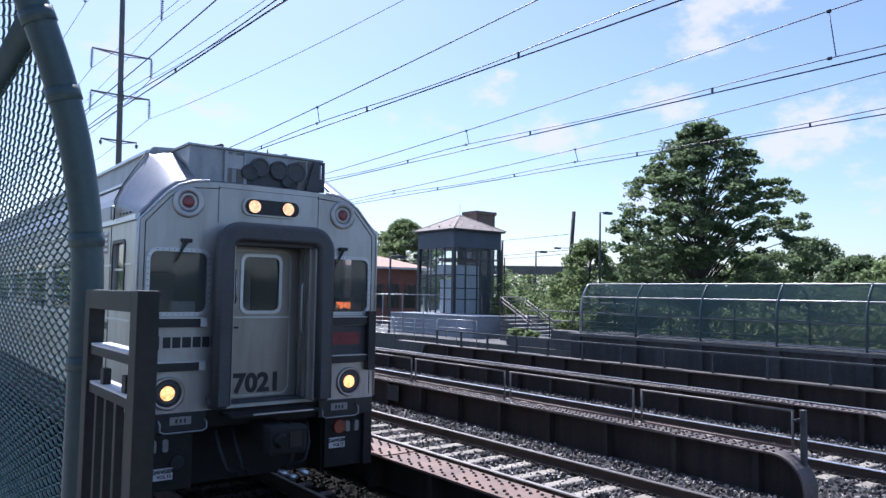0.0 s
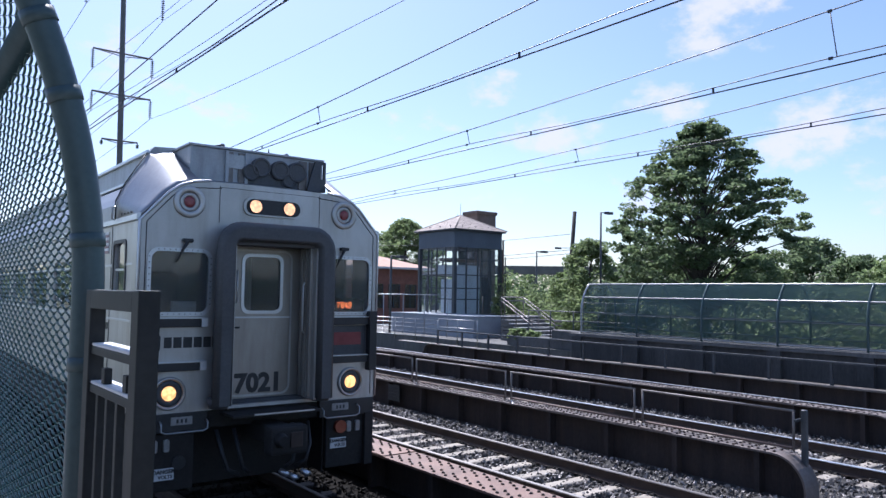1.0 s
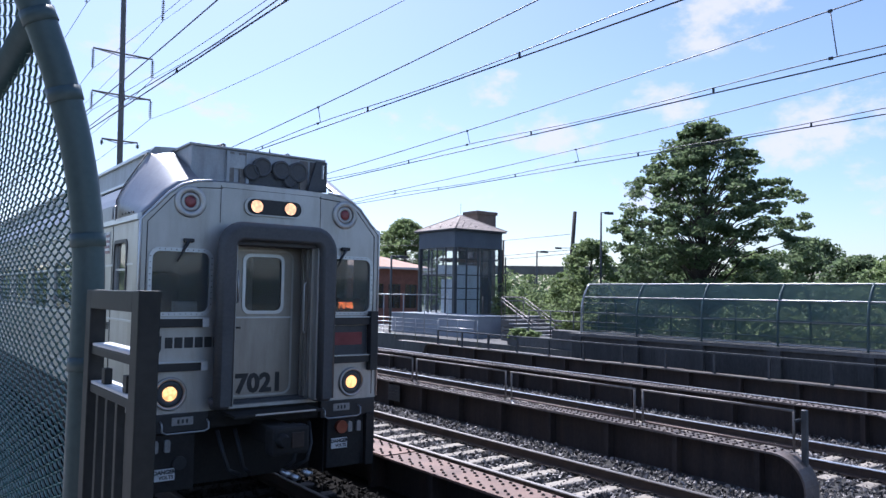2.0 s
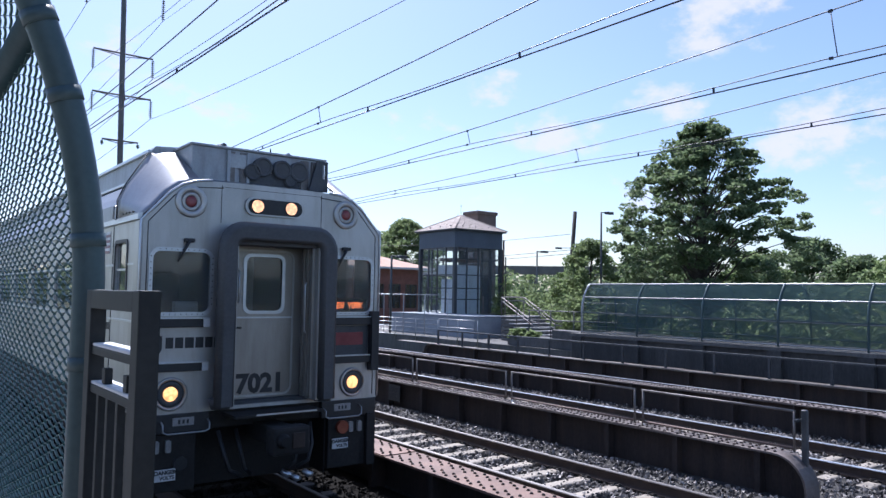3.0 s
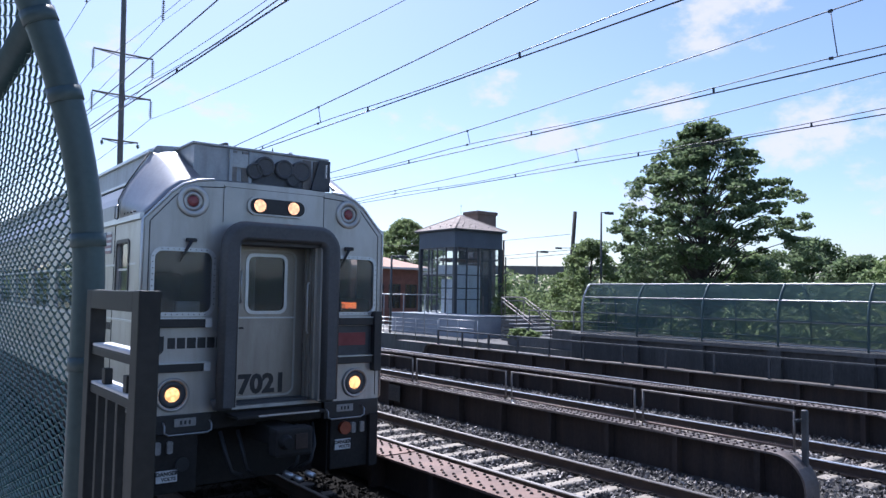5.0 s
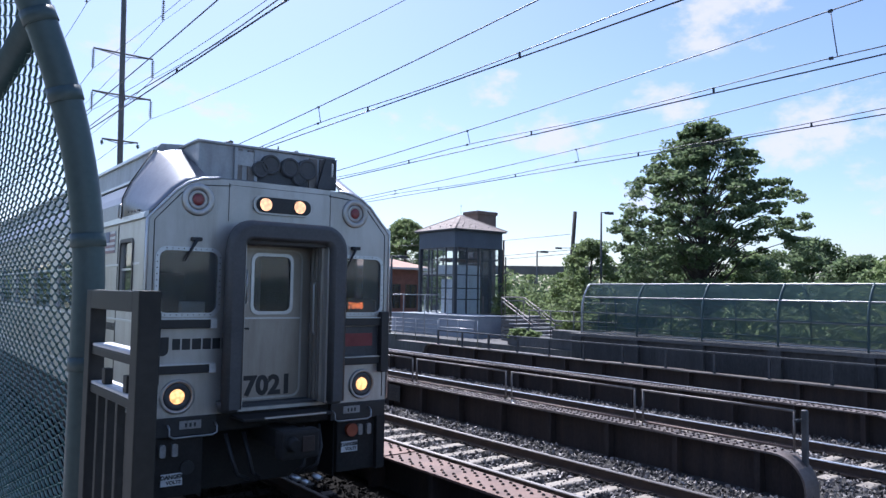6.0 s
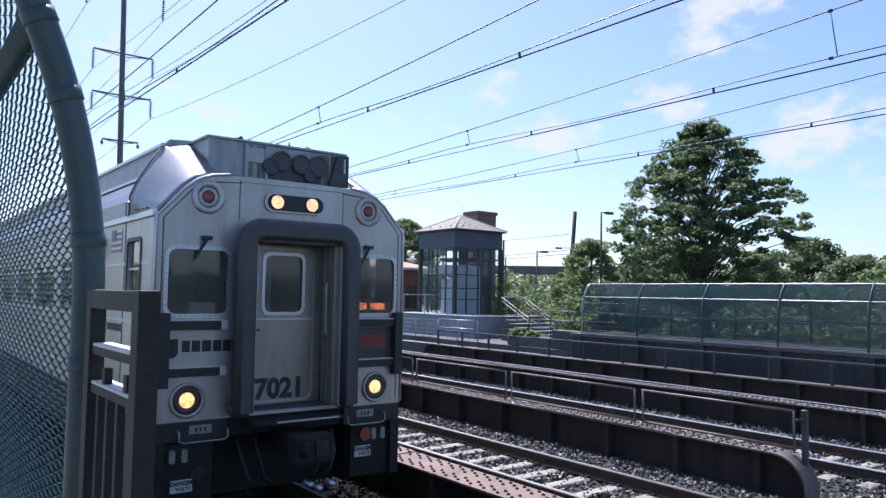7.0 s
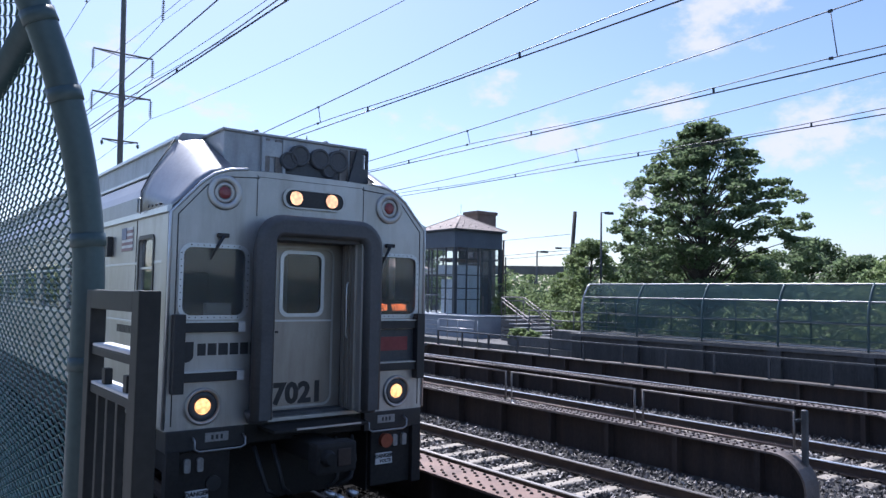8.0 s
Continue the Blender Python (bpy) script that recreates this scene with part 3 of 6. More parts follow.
def catenary(x0, z_contact, low, y_low, curv, pairs, drops, label, skew=0.0):
    """Messenger, auxiliary and contact wire over one track, with droppers and clips."""
    t = thing("overhead_line", label, "overhead wire", "overhead lines", "structure")
    at = lambda y: x0 + skew * min(y, 30.0)
    mess = lambda y: low + curv * (y - y_low) ** 2
    ys = [SPANS[0] + i * 2.5 for i in range(39)]
    wire("messenger_wire", [(at(y), y, mess(y)) for y in ys], 0.013, "sagging messenger wire", t)
    wire("contact_wire", [(at(y), y, z_contact) for y in (SPANS[0], 30.0, SPANS[1])], 0.014, "taut contact wire", t)
    def aux(y):
        d = min(abs(y - q) for q in drops)
        return z_contact + 0.05 + 0.10 * math.exp(-(d / 3.2) ** 2)
    ya = [SPANS[0] + i * 1.0 for i in range(96)]
    wire("auxiliary_wire", [(at(y), y, aux(y)) for y in ya], 0.011, "auxiliary wire just above the contact wire", t)
    for q in drops:
        x = at(q)
        wire("dropper", [(x, q, mess(q)), (x + 0.02, q - 0.1, aux(q))], 0.010, "", t)
        for z in (mess(q), aux(q)):
            bm = B(); box(bm, x - 0.018, x + 0.018, q - 0.035, q + 0.035, z - 0.03, z + 0.02); part("clamp", bm, CABLE, t)
    for q in pairs:
        x = at(q)
        bm = B(); box(bm, x - 0.014, x + 0.014, q - 0.018, q + 0.018, z_contact - 0.012, aux(q) + 0.008); part("clip", bm, CABLE, t)
    return t


catenary(4.57, 6.74, 7.20, 32.0, 0.00088, [9.5, 14.0, 24.0, 29], [17.6, 7.0, 28.0], "overhead line above the near track", -0.0208)
catenary(8.63, 6.75, 6.95, 38, 0.00080, [9.2, 14.2, 20.0, 26], [16.6, 6.2, 27.0], "overhead line above the second track")
catenary(13.1, 6.74, 6.90, 38, 0.00082, [8.3, 13.5, 19.0, 25.0], [6.0, 16.1, 26.5], "overhead line above the third track")
catenary(17.3, 6.72, 6.92, 36, 0.00086, [8.4, 13.4, 18.6, 23], [15.8, 26.1, 5.6], "overhead line above the far track")


def pylon():
    X, Y = 20.2, 85.0
    p = thing("transmission_pole", "tall steel transmission pole with paired cross arms and insulator strings", "pole", at=(X, Y, -0.5))
    bm = B(); tube(bm, [(0.35, 0, 0), (0.05, 0, 18), (-0.35, 0, 42)], [0.34, 0.31, 0.27], 10); part("pole", bm, POLE_STEEL, p)
    ends = []
    for z, half, drop, n in ((36.2, 4.0, 2.6, 10), (29.0, 3.1, 2.3, 9), (24.35, 3.05, 2.2, 9), (19.3, 1.85, 0.7, 4)):
        bm = B(); tube(bm, [(-half, 0, z), (half, 0, z)], 0.1, 6)
        tube(bm, [(-half * 0.95, 0, z - 0.02), (0, 0, z - 0.35), (half * 0.95, 0, z - 0.02)], 0.05, 5)
        arm = part("cross_arm", bm, POLE_STEEL, p)
        for s in (-1, 1):
            bm = B()
            tube(bm, [(s * half, 0, z), (s * half, 0, z - drop)], 0.035, 6)
            for k in range(n):
                zz = z - 0.2 - (drop - 0.3) * k / n
                tube(bm, [(s * half, 0, zz), (s * half, 0, zz - 0.07)], [0.08, 0.2], 8)
            part("insulator_string", bm, PORCELAIN, p, "string of dark porcelain insulator discs")
            ends.append((X + s * half, z - 0.5 - drop))
    return ends


def power_lines(ends):
    t = thing("power_lines", "high power lines sagging between transmission poles", "power line", "", "structure")
    for x, z in ends[:6]:
        ys = [-35 + 6 * i for i in range(21)]
        wire("power_line", [(x, y, z - 2.2 * (1 - ((y - 25) / 60) ** 2)) for y in ys], 0.022, "", t)
        wire("power_line", [(x, y, z - 1.8 * (1 - ((y - 140) / 55) ** 2)) for y in [85 + 5.5 * i for i in range(21)]], 0.03, "", t)


power_lines(pylon())


# ---- the train ----
TRAIN_X = 3.95
train = thing("commuter_train", "stainless steel commuter rail car with black gangway and lit headlights", "train")
LEN = 25.9


def build_train_body():
    F = [(1.60, 1.20), (1.60, 3.44), (1.47, 3.58), (1.30, 3.77), (1.16, 3.87), (1.0, 3.93), (0.8, 3.955), (0.4, 3.965)]
    front = F + [(-x, z) for x, z in F[::-1]]
    holes = [rounded(-1.47, -0.79, 2.37, 3.09, 0.09), rounded(0.79, 1.47, 2.37, 3.09, 0.09), [(-0.58, 1.24), (0.58, 1.24), (0.58, 3.22), (-0.58, 3.22)]]
    bm = B(); sheet(bm, front, holes, 0.0, 0.05)
    part("front_panel", bm, STAINLESS, train, "brushed stainless steel cab front with cut-off shoulders")
    # sides, skin of 5 cm
    for s in (-1, 1):
        bm = B()
        wins = [rounded(0.58, 1.12, 2.42, 3.20, 0.06)] + [rounded(3.4 + 2.3 * k, 5.1 + 2.3 * k, 2.3, 3.05, 0.1) for k in range(9)]
        sheet(bm, [(0.05, 1.2), (LEN, 1.2), (LEN, 3.47), (0.05, 3.47)], wins, s * 1.60, s * 1.55, "yz")
        part("side_panel", bm, STAINLESS, train, "fluted stainless side panel")
        for k, w in enumerate(wins):
            bm = B(); prism(bm, w, s * 1.572, s * 1.566, "yz"); part("side_window", bm, CAB_GLASS, train).visible_shadow = False
        for z in (2.93, 2.26, 1.5, 1.32):
            bm = B()
            cuts = [(0.12, 0.53), (1.17, LEN)] if 2.4 < z < 3.2 else [(0.12, LEN)]
            for a, b in cuts:
                box(bm, min(s * 1.598, s * 1.610), max(s * 1.598, s * 1.610), a, b, z - 0.014, z + 0.014, 0.004)
            part("belt_strip", bm, STAINLESS_BRIGHT, train)
        bm = B(); prism(bm, [(s * 1.59, 3.43), (s * 1.64, 3.44), (s * 1.64, 3.50), (s * 1.59, 3.52)], 0.02, LEN); part("gutter", bm, STAINLESS_BRIGHT, train)
    bm = B(); box(bm, -1.55, 1.55, 0.05, LEN, 1.2, 1.28); part("floor", bm, INTERIOR, train)
    bm = B(); box(bm, -1.55, 1.55, LEN - 0.05, LEN, 1.28, 3.5); part("rear_wall", bm, STAINLESS, train)
    # roof, from the cut-off front up to the full section
    prof = [(1.60, 3.47), (1.60, 3.70), (1.52, 3.82), (1.38, 3.99), (1.24, 4.09), (0.9, 4.15), (0.4, 4.17)]
    fr = [(1.60, 3.44), (1.47, 3.58), (1.30, 3.77), (1.16, 3.87), (1.0, 3.93), (0.8, 3.955), (0.4, 3.965)]
    bm = B()
    rows = []
    for y, q in ((0.0, 0.0), (0.1, 0.06), (0.55, 0.5), (1.05, 1.0), (LEN, 1.0)):
        half = [(a[0] * (1 - q) + b[0] * q, a[1] * (1 - q) + b[1] * q) for a, b in zip(fr, prof)]
        rows.append([bm.verts.new((x, y, z)) for x, z in half] + [bm.verts.new((-x, y, z)) for x, z in half[::-1]])
    for a, b in zip(rows, rows[1:]):
        for i in range(len(a) - 1):
            bm.faces.new((a[i], a[i + 1], b[i + 1], b[i]))
    bmesh.ops.recalc_face_normals(bm, faces=bm.faces[:])
    part("roof", bm, ROOF_SHEET, train, "brushed steel roof sloping down to the cab front")
    for s in (-1, 1):   # polished shoulder sheets
        bm = B()
        a = [(s * 1.63, 0.02, 3.47), (s * 1.49, 0.02, 3.61), (s * 1.32, 0.02, 3.80), (s * 1.17, 0.02, 3.90), (s * 0.93, 0.02, 3.965)]
        b = [(s * 1.63, 1.0, 3.49), (s * 1.625, 1.02, 3.74), (s * 1.53, 1.05, 3.95), (s * 1.26, 1.08, 4.36), (s * 0.96, 1.0, 4.43)]
        b[3] = (s * 1.24, 1.08, 4.40)
        grid = [[bm.verts.new(Vector(p).lerp(Vector(q), k / 8)) for p, q in zip(a, b)] for k in range(9)]
        for va, vb in zip(grid, grid[1:]):
            for i in range(4):
                bm.faces.new((va[i], va[i + 1], vb[i + 1], vb[i])).smooth = True
        bmesh.ops.recalc_face_normals(bm, faces=bm.faces[:])
        ext = bmesh.ops.solidify(bm, geom=bm.faces[:], thickness=0.02)
        sh = part("shoulder_sheet", bm, ROOF_SHEET, train, "polished sloping shoulder sheet mirroring the sky")
        bm = B()
        tube(bm, [(s * 1.655, 0.93, 3.66), (s * 1.69, 0.93, 3.64), (s * 1.69, 0.93, 3.5), (s * 1.655, 0.93, 3.49)], 0.012, 6)
        part("grab_iron", bm, GALV, train)
        for k in range(4):
            bm = B(); tube(bm, [(s * 1.58, 0.36 + 0.13 * k, 3.545), (s * (1.622 + 0.002 * k), 0.36 + 0.13 * k, 3.55)], 0.012, 8); part("bolt", bm, DECAL, sh)
        bm = B(); tube(bm, [(s * 1.635, 1.01, 3.49), (s * 1.635, 1.02, 3.74), (s * 1.54, 1.06, 3.95), (s * 1.26, 1.09, 4.41)], 0.008, 6); part("sheet_seam", bm, DECAL, sh)
        # raised rim round the front's edge
        bm = B()
        pts = [(s * 1.605, 0.0, 1.22), (s * 1.605, 0.0, 3.44), (s * 1.47, 0.0, 3.585), (s * 1.30, 0.0, 3.775), (s * 1.16, 0.0, 3.88), (s * 1.0, 0.0, 3.94), (s * 0.8, 0.0, 3.965)]
        tube(bm, pts, 0.018, 6)
        part("edge_trim", bm, STAINLESS_BRIGHT, train)
        bm = B()
        tube(bm, [(s * 1.53, -0.002, 1.25), (s * 1.53, -0.002, 3.42), (s * 1.24, -0.002, 3.75), (s * 1.02, -0.002, 3.86), (s * 0.66, -0.002, 3.885)], 0.006, 5)
        part("front_seam", bm, DECAL, train)
        bm = B(); box(bm, s * 0.68 - 0.004, s * 0.68 + 0.004, -0.003, 0, 3.46, 3.92); part("front_seam", bm, DECAL, train)
    bm = B(); box(bm, -0.68, 0.68, -0.003, 0, 3.895, 3.90); part("front_seam", bm, DECAL, train)
    # raised hood along the roof
    bm = B()
    prism(bm, [(-1.24, 4.06), (1.24, 4.06), (1.23, 4.42), (1.17, 4.50), (0.9, 4.52), (-0.9, 4.52), (-1.17, 4.50), (-1.23, 4.42)], 1.1, LEN - 1)
    part("roof_hood", bm, ROOF_STEEL, train, "raised equipment hood along the roof")
    for s in (-1, 1):
        bm = B(); box(bm, min(s * 1.22, s * 1.27), max(s * 1.22, s * 1.27), 1.08, LEN - 1, 4.40, 4.445, 0.008); part("hood_rail", bm, STAINLESS_BRIGHT, train)
        bm = B(); box(bm, min(s * 1.24, s * 1.34), max(s * 1.24, s * 1.34), 1.12, LEN - 1, 4.05, 4.09, 0.008); part("roof_gutter", bm, STAINLESS_BRIGHT, train)


def build_roof_box():
    bm = B()
    box(bm, -0.92, 0.92, 0.42, 1.6, 3.95, 4.46, 0.015)
    b = part("roof_equipment_box", bm, ROOF_STEEL, train, "grey roof equipment box with dark round fans")
    bm = B(); box(bm, -0.95, 0.95, 0.39, 1.62, 4.455, 4.485, 0.008); part("box_lid", bm, ROOF_STEEL, b)
    for x, w in ((-0.42, 0.05), (-0.25, 0.05), (0.62, 0.06), (0.78, 0.06)):
        bm = B(); box(bm, x - w, x + w, 0.395, 0.42, 4.03, 4.43, 0.006); part("louvre", bm, DULL_PIPE, b)
    for x, z, r in ((-0.14, 4.19, 0.11), (0.0, 4.27, 0.13), (0.27, 4.26, 0.13), (0.52, 4.26, 0.14), (0.40, 4.13, 0.09)):
        bm = B(); ring(bm, (x, z), r * 0.72, r, 0.34, 0.42, 20); disc(bm, (x, z), r * 0.74, 0.352, 0.419, 20)
        part("fan", bm, RUBBER, b, "dark round cooling fan")
    # flat dark plate gives the shade of a recess behind the fans
    bm = B(); box(bm, -0.2, 0.55, 0.40, 0.42, 4.03, 4.2, 0.004); part("dark_recess", bm, FRAME_DARK, b)
    for x in (-0.46, -0.2):
        bm = B(); box(bm, x - 0.02, x + 0.02, 0.37, 0.42, 4.0, 4.44, 0.004); part("upright", bm, ROOF_STEEL, b)
    bm = B(); box(bm, -0.44, -0.22, 0.392, 0.40, 4.22, 4.40); part("vent_plate", bm, GALV, b)
    bm = B(); sheet(bm, [(0.66, 4.02), (0.94, 4.02), (0.94, 4.44), (0.78, 4.44)], [[(0.86, 4.2), (0.91, 4.2), (0.91, 4.4), (0.86, 4.4)]], 0.33, 0.37); part("end_bracket", bm, FRAME_DARK, b, "dark sloping bracket plate")
    bm = B(); prism(bm, [(0.84, 4.1), (0.9, 4.1), (0.9, 4.4), (0.84, 4.4)], 0.36, 0.41); part("bracket", bm, ROOF_STEEL, b)
    bm = B(); tube(bm, [(-0.66, 0.9, 4.48), (-0.66, 0.9, 4.56), (-0.42, 0.9, 4.56)], 0.022, 6)
    tube(bm, [(-0.46, 0.9, 4.56), (-0.40, 0.72, 4.56)], [0.02, 0.03], 10); part("horn", bm, DARK_PIPE, train, "small grey roof horn")
    bm = B(); tube(bm, [(0.2, 0.6, 4.48), (0.2, 0.6, 4.58)], [0.02, 0.004], 8); part("aerial", bm, BLACK, train)
    bm = B(); box(bm, -0.36, -0.30, 0.9, 0.96, 4.48, 4.62, 0.006); part("roof_stub", bm, POLE_STEEL, train)
    bm = B(); disc(bm, (0.42, 4.49), 0.04, 0.5, 0.58, 14); part("roof_cap", bm, ROOF_STEEL, train)


def build_gangway():
    def arch(half, top, r, z0):
        return rounded(-half, half, z0, top, r, 6, (0, 0, 1, 1))
    bm = B()
    o, i = arch(0.79, 3.47, 0.30, 1.28), arch(0.56, 3.24, 0.10, 1.28)
    # sides and top of the rubber arch as one band
    outer, inner = o[1:] + o[:1], i[1:] + i[:1]
    def band(y):
        return [bm.verts.new((x, y, z)) for x, z in outer], [bm.verts.new((x, y, z)) for x, z in inner]
    st = []
    for y, inset in ((0.0, 0.085), (-0.06, 0.07), (-0.2, 0.02), (-0.26, 0.0), (-0.315, 0.02), (-0.34, 0.06)):
        so = [bm.verts.new((x * (1 - inset / 0.79), y, (z - inset) if z > 2 else z)) for x, z in outer]
        flare = inset if y < -0.3 else 0.0
        si = [bm.verts.new((x * (1 + flare / 0.8), y, (z + flare * 0.6) if z > 2 else z)) for x, z in inner]
        st.append((so, si))
    n = len(outer)
    for (a, c), (b, d) in zip(st, st[1:]):
        for k in range(n - 1):
            bm.faces.new((a[k], a[k + 1], b[k + 1], b[k])).smooth = True
            bm.faces.new((c[k], d[k], d[k + 1], c[k + 1])).smooth = True
        bm.faces.new((a[0], b[0], d[0], c[0])); bm.faces.new((a[-1], c[-1], d[-1], b[-1]))
    so, si = st[-1]
    for k in range(n - 1):
        bm.faces.new((so[k], so[k + 1], si[k + 1], si[k]))
    bmesh.ops.recalc_face_normals(bm, faces=bm.faces[:])
    g = part("gangway", bm, RUBBER, train, "black rubber gangway arch round the end door")
    for s in (-1, 1):
        bm = B(); tube(bm, [(s * 0.675, -0.17, 1.36), (s * 0.675, -0.17, 1.24)], [0.14, 0.11], 12); part("gangway_foot", bm, RUBBER, g)
        bm = B(); box(bm, min(s * 0.535, s * 0.575), max(s * 0.535, s * 0.575), -0.24, 0.22, 1.26, 3.22, 0.004); part("gangway_lining", bm, STAINLESS, g, "dull steel lining of the gangway")
        for y in (-0.12, 0.02, 0.12):
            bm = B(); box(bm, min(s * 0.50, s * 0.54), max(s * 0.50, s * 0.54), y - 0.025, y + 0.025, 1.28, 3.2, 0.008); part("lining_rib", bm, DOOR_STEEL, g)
        bm = B(); tube(bm, [(s * 0.485, -0.02, 2.1), (s * 0.465, -0.02, 2.14), (s * 0.465, -0.02, 2.72), (s * 0.485, -0.02, 2.76)], 0.012, 6); part("grab_bar", bm, STAINLESS_BRIGHT, g)
    bm = B(); box(bm, -0.535, 0.535, -0.2, 0.22, 3.20, 3.24); part("gangway_ceiling", bm, RUBBER, g)
    bm = B(); box(bm, -0.56, 0.60, -0.36, 0.22, 1.13, 1.165, 0.008); part("threshold_plate", bm, GRIME, train, "dark grimy steel threshold plate")
    bm = B(); box(bm, -0.3, 0.5, -0.364, -0.359, 1.148, 1.168); part("threshold_edge", bm, STAINLESS_BRIGHT, train)
    # end door
    bm = B()
    sheet(bm, [(-0.53, 1.26), (0.53, 1.26), (0.53, 3.2), (-0.53, 3.2)], [rounded(-0.25, 0.25, 2.38, 3.08, 0.08)], 0.22, 0.26)
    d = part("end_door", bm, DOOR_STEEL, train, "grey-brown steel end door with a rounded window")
    bm = B(); sheet(bm, rounded(-0.285, 0.285, 2.345, 3.115, 0.10), [rounded(-0.245, 0.245, 2.385, 3.075, 0.08)], 0.205, 0.222); part("window_frame", bm, STAINLESS_BRIGHT, d)
    bm = B(); prism(bm, rounded(-0.25, 0.25, 2.38, 3.08, 0.08), 0.238, 0.244); part("pane", bm, CAB_GLASS, d).visible_shadow = False
    bm = B(); box(bm, -0.40, 0.40, 0.212, 0.222, 2.29, 2.31); part("door_moulding", bm, STAINLESS_BRIGHT, d)
    bm = B(); sheet(bm, rounded(-0.44, 0.42, 1.30, 3.17, 0.12), [rounded(-0.415, 0.395, 1.325, 3.145, 0.10)], 0.213, 0.2215); part("door_seal", bm, STAINLESS, d)
    bm = B(); tube(bm, [(-0.36, 0.21, 2.9), (-0.36, 0.16, 2.88), (-0.36, 0.16, 2.5), (-0.36, 0.21, 2.48)], 0.014, 6); part("door_grab", bm, STAINLESS_BRIGHT, d)
    bm = B(); box(bm, -0.40, -0.30, 0.18, 0.21, 2.16, 2.185, 0.006); part("latch", bm, BLACK, d)
    writing("car_number", "7021", 0.325, DECAL, d, pose(-0.015, 0.2175, 1.455) @ FACE, 0.003, 0.014)


def lamp_unit(x, z, r_out, r_in, lens, lens_mat, name, label, depth=0.035):
    bm = B(); ring(bm, (x, z), r_in, r_out, -depth, 0.0)
    u = part(name, bm, STAINLESS, train, label)
    bm = B(); ring(bm, (x, z), lens, r_in - 0.004, -depth * 0.5, -0.002); part("reflector_bowl", bm, FRAME_DARK if name == "headlight" else STAINLESS, u)
    bm = B()
    rows = []
    for k, (rr, y) in enumerate(((1.0, -0.012), (0.8, -0.026), (0.45, -0.034))):
        rows.append([bm.verts.new((x + lens * rr * math.cos(2 * math.pi * q / 20), y, z + lens * rr * math.sin(2 * math.pi * q / 20))) for q in range(20)])
    for a, b in zip(rows, rows[1:]):
        for q in range(20):
            bm.faces.new((a[q], a[(q + 1) % 20], b[(q + 1) % 20], b[q])).smooth = True
    bm.faces.new(rows[-1])
    bmesh.ops.recalc_face_normals(bm, faces=bm.faces[:])
    part("lens", bm, lens_mat, u)
    return u


